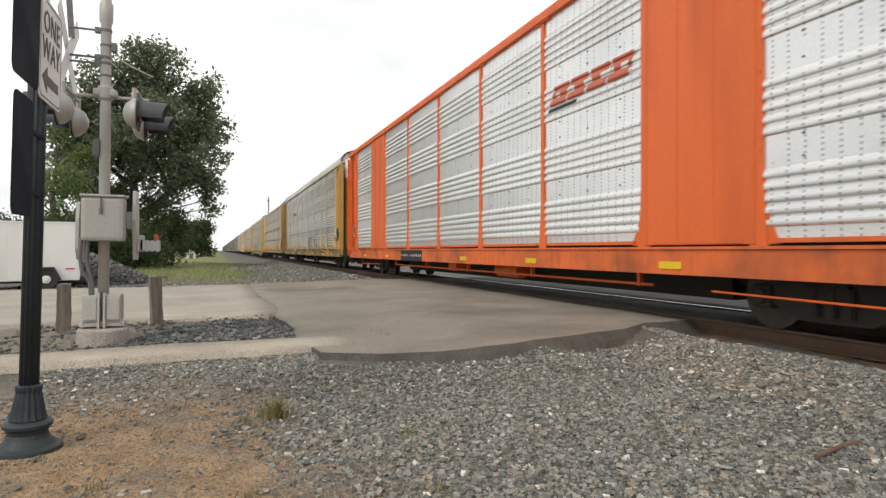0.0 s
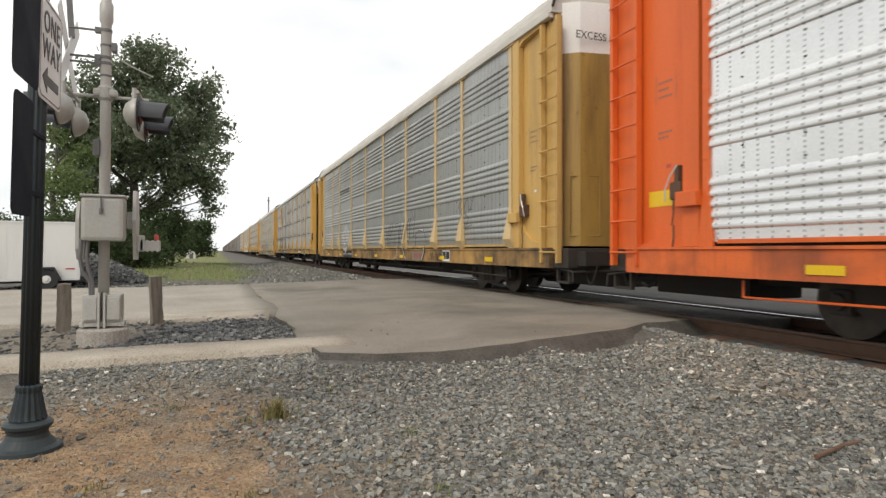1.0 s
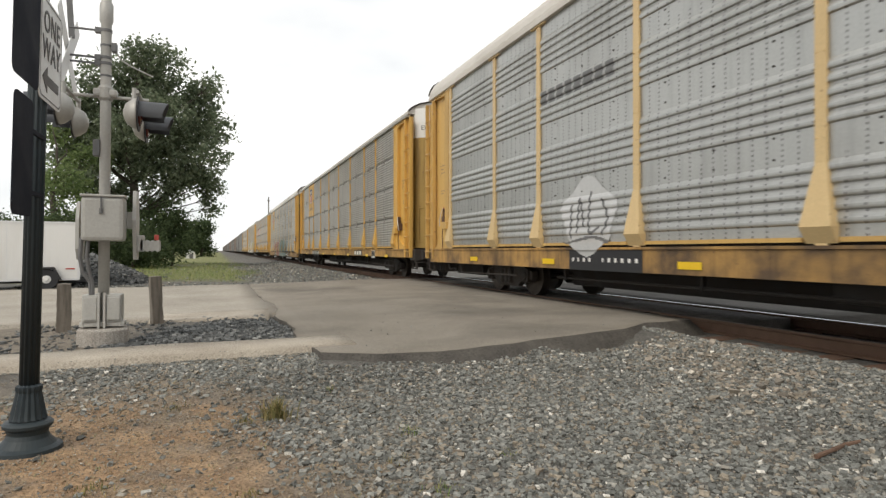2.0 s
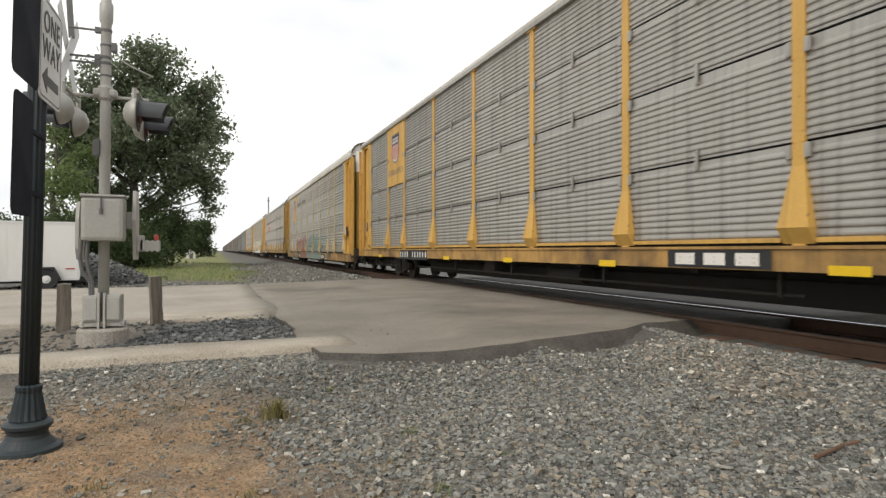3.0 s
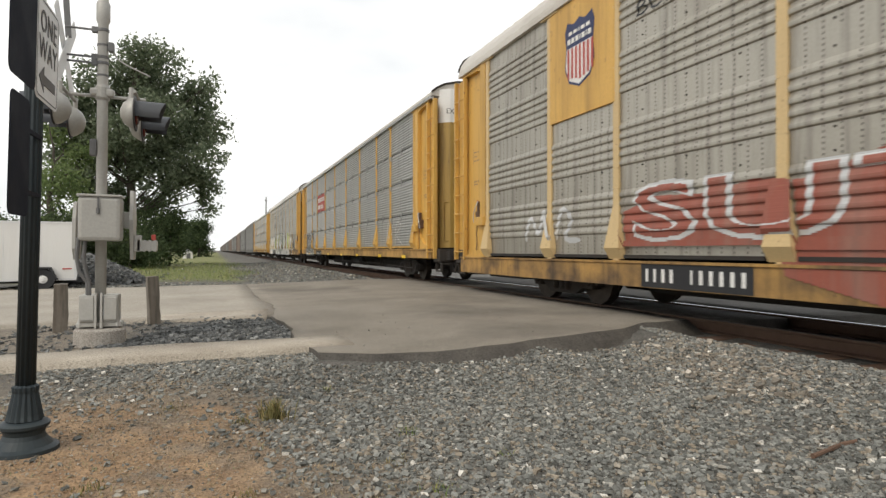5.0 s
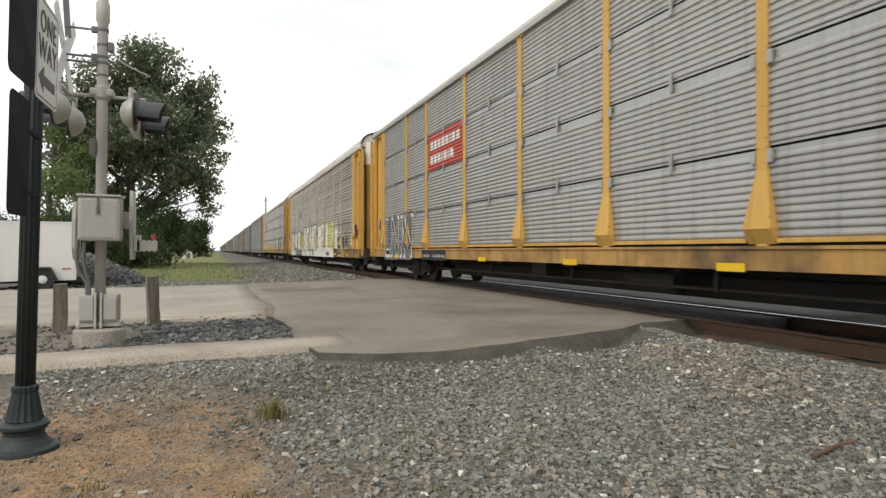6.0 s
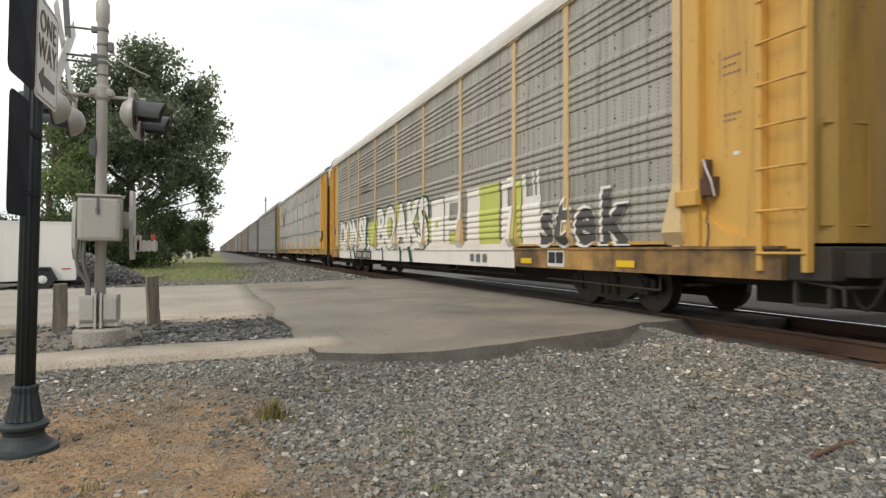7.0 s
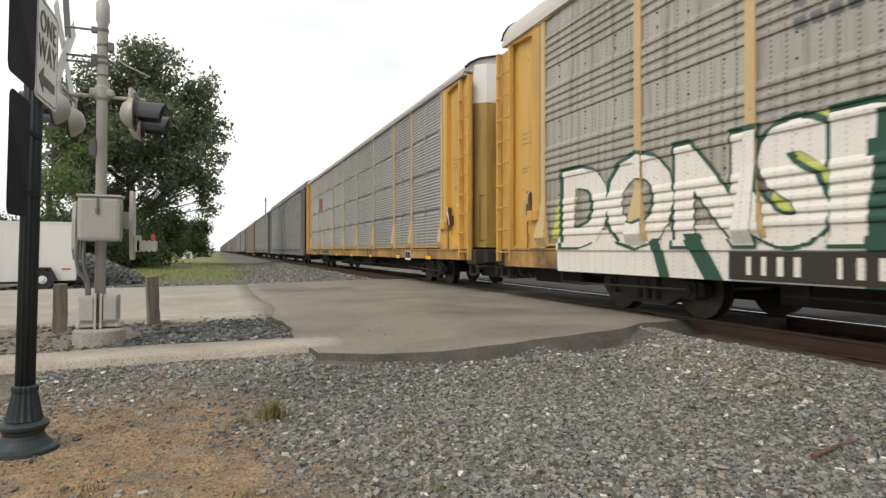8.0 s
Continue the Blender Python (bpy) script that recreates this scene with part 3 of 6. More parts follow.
def autorack(style):
    """An enclosed car carrier. style: colours and the kind of side sheets."""
    paint, sheetm, kind = style["paint"], style["sheet"], style["kind"]
    sill = style.get("sill", ORANGESILL if paint is ORANGE else SILLPAINT)
    roofm = style.get("roof", ROOFM)
    car = new("autorack_car")
    tagged(car, style["label"], "rail car", "cars of the freight train")
    sill0 = style.get("sill0", SILL0 if kind == "bi" else 0.75)
    eave = style.get("eave", 5.44 if kind == "bi" else EAVE)
    lite = style.get("lite", False)
    deck = style.get("deck", SILL1)
    # frame under the deck
    for s in (-1, 1):
        bm = bmesh.new()
        x = s * SIDE
        prism(bm, [(x - s * 0.16, sill0), (x + s * 0.03, sill0), (x + s * 0.03, deck - 0.045), (x + s * 0.055, deck - 0.035), (x + s * 0.055, deck), (x - s * 0.16, deck)], "y", -HALF + 0.35, HALF - 0.35)
        part("side_sill", bm, sill, car)
        # rail along the foot of the side sheets
        spans = [(POSTS[0] + 0.2, POSTS[-1] - 0.2)] if lite or s > 0 else [(a + 0.2, b - 0.2) for a, b in zip(POSTS, POSTS[1:])]
        for a, b in spans:
            bm = bmesh.new()
            box(bm, x - 0.03 * s, x + 0.05 * s, a, b, deck + 0.035, deck + 0.085)
            part("bottom_rail", bm, style.get("foot", paint), car)
    bm = bmesh.new()
    box(bm, -0.35, 0.35, -HALF - 0.25, HALF + 0.25, 0.5, 0.95, 0.02)
    box(bm, -0.45, 0.45, -7.6, 7.6, 0.27, 0.6, 0.02)
    box(bm, -SIDE + 0.17, SIDE - 0.17, -HALF, HALF, 0.92, 1.0)
    for k in range(9):
        y = -10.8 + k * 2.7
        box(bm, -SIDE + 0.18, SIDE - 0.18, y - 0.06, y + 0.06, 0.68, 0.92)
    part("underframe", bm, GRIMESHADE, car)
    for y in (-9.45, 9.45):
        truck(car, y)
    # brake gear hung below the frame
    bm = bmesh.new()
    tube(bm, (-1.25, -6.9, 0.47), (-1.25, 6.9, 0.47), 0.022, None, 8)
    for y in (-6.6, -3.3, 0, 3.3, 6.6):
        box(bm, -1.29, -1.22, y - 0.03, y + 0.03, 0.44, 0.9)
    tube(bm, (-1.0, -2.4, 0.52), (-1.0, -1.3, 0.52), 0.16, None, 14)
    box(bm, -1.22, -0.8, 1.0, 1.55, 0.42, 0.82, 0.03)
    part("brake_gear", bm, style.get("gear", GRIMESHADE), car)
    for s in (-1, 1):
        bm = bmesh.new()
        y = s * (HALF + 0.25)
        box(bm, -0.14, 0.14, y, y + s * 0.42, 0.66, 0.9, 0.03)
        box(bm, -0.22, 0.22, y + s * 0.36, y + s * 0.5, 0.62, 0.94, 0.05)
        part("coupler", bm, TRUCKM, car)
        bm = bmesh.new()
        pts = [Vector((-0.4, y + s * a, z)) for a, z in ((0.0, 0.62), (0.12, 0.42), (0.3, 0.36), (0.45, 0.42))]
        for a, b in zip(pts, pts[1:]):
            tube(bm, a, b, 0.025, None, 6)
        part("air_hose", bm, GRIMESHADE, car)
        if not lite:
            bm = bmesh.new()
            y0, y1 = sorted((s * (HALF - 0.05), s * (HALF + 0.4)))
            box(bm, -1.3, 1.3, y0, y1, 0.70, 0.97, 0.015)
            part("end_platform", bm, GRIMESHADE, car)
            bm = bmesh.new()
            y0, y1 = sorted((s * (HALF - 1.6), s * (HALF + 0.22)))
            box(bm, -0.5, 0.5, y0, y1, 0.30, 0.66, 0.02)
            part("draft_gear", bm, GRIMESHADE, car)
            for x, depth, reach in ((-1.05, 0.34, 0.40), (0.75, 0.30, 0.36)):
                bm = bmesh.new()
                loop = [(x, s * (HALF + reach * q), 0.70 - depth * math.sin(math.pi * q)) for q in (0.0, 0.15, 0.3, 0.5, 0.7, 0.85, 1.0)]
                for a, b in zip(loop, loop[1:]):
                    tube(bm, a, b, 0.022, None, 6)
                part("cushion_hose", bm, GRIMESHADE, car)
            bm = bmesh.new()
            tube(bm, (-1.42, s * (HALF - 0.3), 0.66), (-1.46, s * (HALF + 0.25), 0.60), 0.018, None, 6)
            tube(bm, (-1.46, s * (HALF + 0.25), 0.60), (-0.35, s * (HALF + 0.45), 0.62), 0.018, None, 6)
            tube(bm, (-1.46, s * (HALF + 0.25), 0.60), (-1.47, s * (HALF + 0.27), 0.42), 0.015, None, 6)
            part("coupling_lever", bm, TRUCKM, car)
    # roof: a low arch of pressed sheets
    bm = bmesh.new()
    if style.get("highroof", kind == "bi"):
        half = [(-SIDE - 0.03, eave - 0.06), (-SIDE - 0.03, eave + 0.02), (-SIDE + 0.015, eave + 0.17), (-SIDE + 0.11, eave + 0.32), (-SIDE + 0.27, eave + 0.44), (-SIDE + 0.55, eave + 0.53), (-SIDE + 0.95, eave + 0.58)]
    else:
        half = [(-SIDE - 0.05, eave - 0.06), (-SIDE - 0.05, eave + 0.02), (-SIDE + 0.1, eave + 0.15), (-SIDE + 0.35, eave + 0.28), (-SIDE + 0.75, eave + 0.38)]
    prof = half + [(0, half[-1][1] + 0.04)] + [(-x, z) for x, z in half[::-1]]
    last = len(prof) - 1
    n = 54
    rows = []
    for i in range(n * 2 + 1):
        y = -HALF + 0.25 + (2 * HALF - 0.5) * i / (n * 2)
        lift = 0.016 if i % 2 else -0.004
        rows.append([bm.verts.new((x, y, z + (lift if 0 < k < last else 0))) for k, (x, z) in enumerate(prof)])
    for a, b in zip(rows, rows[1:]):
        for k in range(last):
            bm.faces.new((a[k], a[k + 1], b[k + 1], b[k]))
        bm.faces.new((a[last], a[0], b[0], b[last]))
    bm.faces.new(rows[0][::-1])
    bm.faces.new(rows[-1])
    bmesh.ops.recalc_face_normals(bm, faces=bm.faces[:])
    part("roof", bm, roofm, car)
    if not lite:
        for e in (-1, 1):
            bm = bmesh.new()
            y = e * (HALF - 0.22)
            for (xa, za), (xb, zb) in zip(prof[1:-1], prof[2:-1]):
                tube(bm, (xa, y, za + 0.01), (xb, y, zb + 0.01), 0.028, None, 6)
            part("roof_rim", bm, style.get("rim", GRIMESHADE), car, "dark rim along the edge of the roof")
    for s in (-1, 1):
        bm = bmesh.new()
        box(bm, s * (SIDE + 0.02) - 0.06, s * (SIDE + 0.02) + 0.06, -HALF + 0.3, HALF - 0.3, eave - 0.15, eave - 0.055, 0.01)
        part("top_rail", bm, style.get("rail", paint), car)
    # side sheets, bay by bay
    meshes = {}
    for s in (-1, 1):
        for a, b in zip(POSTS, POSTS[1:]):
            w = round(b - a, 3)
            plate = style.get("plate") and round(min(abs(a), abs(b)), 2) == 7.07
            if kind == "bi":
                spans = [(deck + 0.06, eave - 0.15)]
            else:
                spans = ROWS
            if plate and style["plate"] == "full":
                spans = []
            elif plate and (style["plate"] == "rear" and a > 0):
                spans = [q for q in spans if q[1] < 3.3] if kind != "bi" else [(deck + 0.06, 3.25)]
            for z0, z1 in spans:
                key = (w, z0)
                m = Matrix.Translation((s * SIDE, (a + b) / 2, 0)) @ (Matrix.Rotation(math.pi, 4, "Z") if s > 0 else Matrix())
                if key not in meshes:
                    ribs = ribs_bilevel() if kind == "bi" else ribs_fine(z0, z1)
                    o = part("side_sheet", ridged(z0, z1, ribs, RIDGE[kind], -w / 2 + 0.01, w / 2 - 0.01), sheetm, car)
                    o.matrix_basis = m
                    meshes[key] = o
                else:
                    again(meshes[key], car, m)
            if plate:
                z0 = deck + 0.02 if style["plate"] == "full" else (3.245 if kind != "bi" else 3.27)
                if style["plate"] == "full" or a > 0:
                    bm = bmesh.new()
                    box(bm, s * SIDE - 0.04, s * SIDE + 0.04, a + 0.02, b - 0.02, z0, eave - 0.15, 0.01)
                    plate_ob = part("side_plate", bm, paint, car)
                    if style["plate"] == "full":
                        for q in (0.0, 0.33, 0.67, 1.0):
                            bm = bmesh.new()
                            yy = a + 0.06 + (b - a - 0.12) * q
                            box(bm, s * SIDE - 0.05, s * SIDE + 0.075, yy - 0.03, yy + 0.03, z0, eave - 0.15, 0.008)
                            part("fold", bm, paint, plate_ob)
                        for yy, q in ((a + 0.02, 1), (b - 0.02, -1)):
                            bm = bmesh.new()
                            prism(bm, [(yy - q * 0.28, z0), (yy + q * 0.12, z0), (yy + q * 0.1, z0 + 0.85)], "x", s * SIDE - 0.02, s * SIDE + 0.06)
                            part("gusset", bm, paint, plate_ob)
    if kind == "tri" and not lite:
        clip = None
        for a, b in zip(POSTS, POSTS[1:]):
            for z in (2.13, 3.23, 4.27):
                for y in ((a + b) / 2,):
                    m = Matrix.Translation((-SIDE - 0.035, y, z))
                    if clip is None:
                        bm = bmesh.new()
                        box(bm, -0.012, 0.02, -0.028, 0.028, -0.13, 0.13, 0.006)
                        clip = part("panel_clip", bm, sheetm, car)
                        clip.matrix_basis = m
                    else:
                        again(clip, car, m)
                for y, q in ((a + 0.11, 1), (b - 0.11, -1)):
                    m = Matrix.Translation((-SIDE - 0.04, y, z - 0.1))
                    again(clip, car, m @ Matrix.Diagonal((1, 1.3, 0.6, 1)))
    if kind == "bi" and not lite:
        bolt = None
        for a, b in zip(POSTS, POSTS[1:]):
            if style.get("plate") == "full" and round(min(abs(a), abs(b)), 2) == 7.07:
                continue
            for z in (1.98, 2.22, 3.02, 3.30, 4.10, 4.30):
                for k in range(3):
                    m = Matrix.Translation((-SIDE - 0.012, a + (b - a) * (0.2 + 0.3 * k), z))
                    if bolt is None:
                        bm = bmesh.new()
                        tube(bm, (-0.004, 0, 0), (0.012, 0, 0), 0.011, 0.015, 6)
                        bolt = part("panel_bolt", bm, TRUCKM, car)
                        bolt.matrix_basis = m
                    else:
                        again(bolt, car, m)
    # an added black box for the shaded inside, so that gaps between the sheets look deep
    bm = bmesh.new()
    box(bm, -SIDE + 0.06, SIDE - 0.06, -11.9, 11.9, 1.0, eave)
    part("inner_lining", bm, GRIMESHADE, car)
    # posts
    first = None
    for s in (-1, 1):
        for k, y in enumerate(POSTS):
            m = Matrix.Translation((s * (SIDE + 0.005), y, 0)) @ (Matrix.Rotation(math.pi, 4, "Z") if s > 0 else Matrix())
            if first is None:
                first = part("side_post", post_mesh(style.get("post", 0.15), deck, eave - 0.15, style.get("flare", 0.11), style.get("gusset", True), 0.2 if kind == "bi" and not lite else 0.1), style.get("postpaint", paint), car)
                first.matrix_basis = m
            else:
                again(first, car, m)
    # ends: corner plates, ladders and the pair of curved end doors
    rung = None
    for e in (-1, 1):
        for s in (-1, 1):
            bm = bmesh.new()
            y0, y1 = sorted((e * 11.75, e * 13.05))
            inset = SIDE - 0.10
            box(bm, s * inset - 0.02, s * inset + 0.02, y0, y1, deck + 0.01, eave - 0.05, 0.006)
            corner = part("corner_plate", bm, paint, car)
            for yy in () if lite else (12.30, 12.84):
                bm = bmesh.new()
                box(bm, s * inset + 0.012, s * inset + 0.045, e * yy - 0.02, e * yy + 0.02, deck + 0.3, eave - 0.25, 0.006)
                part("seam_strip", bm, paint, corner)
            if not lite:
                # raised black strip standing for the shade in the gap beside the door
                bm = bmesh.new()
                box(bm, s * inset - 0.01, s * inset + 0.028, e * 12.905 - 0.035, e * 12.905 + 0.035, deck + 0.05, eave - 0.1)
                part("door_gap", bm, GRIMESHADE, car)
            # curved skirt at the foot of the plate and a header over it
            bm = bmesh.new()
            for q0, q1 in ((0.0, 0.2), (0.2, 0.45), (0.45, 1.0)):
                za, zb = deck + 0.42 * (1 - q0) ** 2 + 0.03, deck + 0.42 * (1 - q1) ** 2 + 0.03
                prism(bm, [(e * (12.05 + 0.9 * q0), deck), (e * (12.05 + 0.9 * q1), deck), (e * (12.05 + 0.9 * q1), zb), (e * (12.05 + 0.9 * q0), za)], "x", s * (SIDE - 0.078), s * (SIDE - 0.005))
            part("skirt", bm, paint, car)
            bm = bmesh.new()
            prism(bm, [(e * 11.95, eave - 0.06), (e * 11.95, eave - 0.34), (e * 12.2, eave - 0.24), (e * 12.95, eave - 0.20), (e * 12.95, eave - 0.06)], "x", s * (SIDE - 0.078), s * (SIDE + 0.02))
            part("header", bm, paint, car)
            bm = bmesh.new()
            box(bm, s * (SIDE - 0.02) - 0.06, s * (SIDE - 0.02) + 0.06, e * 11.9 - 0.14, e * 11.9 + 0.14, deck, eave - 0.1, 0.012)
            part("door_post", bm, paint, car)
            bm = bmesh.new()
            for y in (e * 12.95, e * 13.5):
                box(bm, s * (SIDE + 0.02) - 0.05, s * (SIDE + 0.02) + 0.05, y - 0.035, y + 0.035, 0.75, eave - 0.2, 0.008)
            box(bm, s * (SIDE - 0.06) - 0.01, s * (SIDE - 0.06) + 0.01, min(e * 12.95, e * 13.5), max(e * 12.95, e * 13.5), 1.0, eave - 0.2)
            side_ladder = part("ladder", bm, paint, car)
            if lite:
                continue
            for k in range(9):
                z = 0.95 + k * 0.47
                m = Matrix.Translation((s * (SIDE + 0.075), e * 13.225, z))
                if rung is None:
                    bm = bmesh.new()
                    tube(bm, (0, -0.30, 0), (0, 0.30, 0), 0.016, None, 6)
                    rung = part("rung", bm, paint, side_ladder)
                    rung.matrix_basis = m
                else:
                    again(rung, side_ladder, m)
            bm = bmesh.new()
            box(bm, s * (SIDE - 0.02) - 0.07, s * (SIDE - 0.02) + 0.07, e * 12.17 - 0.10, e * 12.17 + 0.10, 1.66, 1.90, 0.02)
            box(bm, s * (SIDE + 0.0) - 0.05, s * (SIDE + 0.0) + 0.05, e * 12.15 - 0.035, e * 12.15 + 0.035, 1.88, 2.12, 0.015)
            for k in range(4):
                tube(bm, (s * (SIDE + 0.04), e * 12.2, 1.66 - k * 0.17), (s * (SIDE + 0.04), e * 12.2 + 0.03 * (k % 2), 1.49 - k * 0.17), 0.011, None, 6)
            part("door_latch", bm, RAILM, car)
            bm = bmesh.new()
            pts = [(0.05, 12.13, 2.12), (0.08, 12.2, 2.0), (0.09, 12.30, 1.82), (0.07, 12.33, 1.64)]
            for p, q in zip(pts, pts[1:]):
                tube(bm, (s * (SIDE + p[0]), e * p[1], p[2]), (s * (SIDE + q[0]), e * q[1], q[2]), 0.011, None, 6)
            part("latch_lever", bm, SILVER, car)
            bm = bmesh.new()
            x0, x1 = sorted((s * (SIDE + 0.02), s * (SIDE + 0.13)))
            y0, y1 = sorted((e * 11.72, e * 12.08))
            box(bm, x0, x1, y0, y1, 1.55, 1.75, 0.015)
            part("door_bumper", bm, paint, car)
            bm = bmesh.new()
            tube(bm, (s * (SIDE - 0.1), e * 11.2, 0.62), (s * (SIDE - 0.1), e * 11.2, 0.42), 0.016, None, 6)
            tube(bm, (s * (SIDE - 0.1), e * 11.2, 0.42), (s * (SIDE - 0.1), e * 8.2, 0.46), 0.014, None, 6)
            part("uncoupling_rod", bm, style.get("gear", TRUCKM), car)
        # end doors
        prof = [(-1.42, 13.05), (-1.36, 13.3), (-1.1, 13.5), (-0.6, 13.58), (0, 13.6), (0.6, 13.58), (1.1, 13.5), (1.36, 13.3), (1.42, 13.05)]
        for z0, z1, mm, nm in ((1.06, 4.62, style.get("end", ORANGE if paint is ORANGE else paint if lite else SHADEDYELLOW), "end_door"), (4.62, eave + 0.12, style.get("endtop", WHITE), "end_cap")):
            bm = bmesh.new()
            prism(bm, [(x, e * y) for x, y in prof], "z", z0, z1)
            part(nm, bm, mm, car)
        if not lite:
            for x in (-0.03, 0.03, 0.9):
                bm = bmesh.new()
                yy = e * (13.62 if abs(x) < 0.5 else 13.56)
                tube(bm, (x, yy, 1.1), (x, yy, 4.9), 0.02, None, 6)
                part("door_rod", bm, ORANGE if paint is ORANGE else SHADEDYELLOW, car)
            bm = bmesh.new()
            outer = [(-1.28, 1.25), (-0.72, 1.25), (-0.72, 2.35), (-1.28, 2.35)]
            for (a0, b0), (a1, b1) in zip(outer, outer[1:] + outer[:1]):
                tube(bm, (a0, e * (13.43 if a0 < -1 else 13.57), b0), (a1, e * (13.43 if a1 < -1 else 13.57), b1), 0.012, None, 6)
            part("hatch_frame", bm, ORANGE if paint is ORANGE else SHADEDYELLOW, car)
        bm = bmesh.new()
        box(bm, -1.5, 1.5, min(e * 13.2, e * 13.7), max(e * 13.2, e * 13.7), 0.66, 1.02, 0.02)
        box(bm, -1.45, -1.38, e * 13.45 - 0.2, e * 13.45 + 0.2, 0.38, 0.42)
        for q in (-0.19, 0.19):
            box(bm, -1.45, -1.38, e * 13.45 + q - 0.02, e * 13.45 + q + 0.02, 0.4, 0.7)
        part("end_sill", bm, style.get("endsill", TRUCKM), car)
    return car


STYLES = [
    dict(paint=ORANGE, sheet=GALV_A, kind="bi", plate="full", roof=ORANGE, gear=ORANGE, endtop=ORANGE, post=0.10, flare=0.07, gusset=False, highroof=False, eave=5.45, label="orange car carrier with bright ridged steel sides"),
    dict(paint=YELLOW_B, sill=SILLDIRTY, sheet=GALV_B, kind="bi", post=0.13, rail=ROOFM, postpaint=POSTPALE, label="faded yellow car carrier with grey ridged sides and graffiti"),
    dict(paint=YELLOW, sheet=GALV_C, rail=GALV_C, kind="tri", plate="rear", label="yellow car carrier with brownish slatted grey sides"),
    # its foot rail is blackened to stand for the dark groove above the sill
    dict(paint=YELLOW, sheet=GALV_D, sill=SILLDIRTY, kind="bi", plate="rear", deck=0.83, sill0=0.45, post=0.14, rail=ROOFM, postpaint=POSTPALE, foot=GRIMESHADE, label="yellow car carrier with stained sides and green graffiti"),
    dict(paint=YELLOW, sheet=GALV_E, rail=GALV_E, kind="tri", label="yellow car carrier with a red plate and slatted sides"),
    dict(paint=YELLOW, sheet=GALV_D, sill=SILLDIRTY, kind="bi", post=0.14, rail=ROOFM, postpaint=POSTPALE, label="yellow car carrier with large white and green graffiti"),
    dict(paint=YELLOW, sheet=GALV_E, rail=GALV_E, kind="tri", post=0.11, flare=0.07, postpaint=POSTPALE, label="yellow car carrier with clean slatted grey sides"),
]
CARS = [autorack(s) for s in STYLES]
FAR_STYLES = [
    dict(paint=FARGREY, sill=FARGREY, endtop=FARGREY, roof=FARGREY, sheet=FARSHEET, kind="bi", post=0.11, postpaint=FARSHEET, rail=FARSHEET, gusset=False, lite=True, label="distant car carrier with plain dull grey sides"),
    dict(paint=FARDARK, sill=FARGREY, endtop=FARGREY, roof=FARGREY, sheet=FARSHEET, kind="tri", postpaint=FARGREY, rail=FARGREY, gusset=False, lite=True, label="distant car carrier with dark grey slatted sides"),
    dict(paint=GREYBROWN, sill=GREYBROWN, endtop=FARGREY, sheet=FARBROWN, kind="bi", post=0.11, postpaint=GREYBROWN, rail=GREYBROWN, gusset=False, lite=True, label="distant car carrier in faded brown paint"),
]
FAR_CARS = [autorack(s) for s in FAR_STYLES]


# ---- loose stones ----
def stone_material(name, stops):
    m, t, b = nodes_of(name)
    geo = t.nodes.new("ShaderNodeNewGeometry")
    col = ramp_of(t, geo.outputs["Random Per Island"], stops)
    n = noise_of(t, coords(t), 60, 4, 0.7)
    grain = ramp_of(t, n, [(0.3, (0.62,) * 3), (0.7, (1.25,) * 3)])
    t.links.new(mix_of(t, 1.0, col, grain, "MULTIPLY"), b.inputs["Base Color"])
    b.inputs["Roughness"].default_value = 0.88
    bump_of(t, b, n, 0.4, 0.006)
    return m


BALLASTM = stone_material("ballast_stone", [(0.0, (0.10, 0.10, 0.09)), (0.3, (0.178, 0.180, 0.164)), (0.6, (0.242, 0.244, 0.222)), (0.76, (0.31, 0.31, 0.282)), (0.82, (0.26, 0.215, 0.16)), (0.90, (0.33, 0.285, 0.22)), (0.95, (0.33, 0.32, 0.285)), (0.986, (0.45, 0.43, 0.38)), (0.993, (0.72, 0.68, 0.61))])
DARKSTONE = stone_material("dark_crushed_stone", [(0.0, (0.055, 0.058, 0.058)), (0.5, (0.12, 0.124, 0.122)), (0.9, (0.19, 0.192, 0.185)), (0.98, (0.28, 0.28, 0.26))])
FINEM = stone_material("fine_gravel", [(0.0, (0.18, 0.15, 0.115)), (0.5, (0.28, 0.238, 0.186)), (0.85, (0.35, 0.295, 0.23)), (0.97, (0.34, 0.31, 0.26)), (0.995, (0.6, 0.57, 0.51))])


def shape_library(count, rng):
    """Crushed stones: blocks of eight corners, each pushed in or out."""
    base = np.array([(x, y, z) for x in (-1, 1) for y in (-1, 1) for z in (-1, 1)], float) * (0.78, 0.62, 0.48)
    ring = [(0, 1, 3), (0, 3, 2), (4, 6, 7), (4, 7, 5), (0, 4, 5), (0, 5, 1), (2, 3, 7), (2, 7, 6), (0, 2, 6), (0, 6, 4), (1, 5, 7), (1, 7, 3)]
    lib = []
    for _ in range(count):
        v = base * rng.uniform(0.5, 1.2, (8, 1)) + rng.normal(0, 0.12, (8, 3))
        lib.append(v * rng.uniform((0.85, 0.8, 0.75), (1.3, 1.2, 1.15)))
    return lib, np.array(ring)


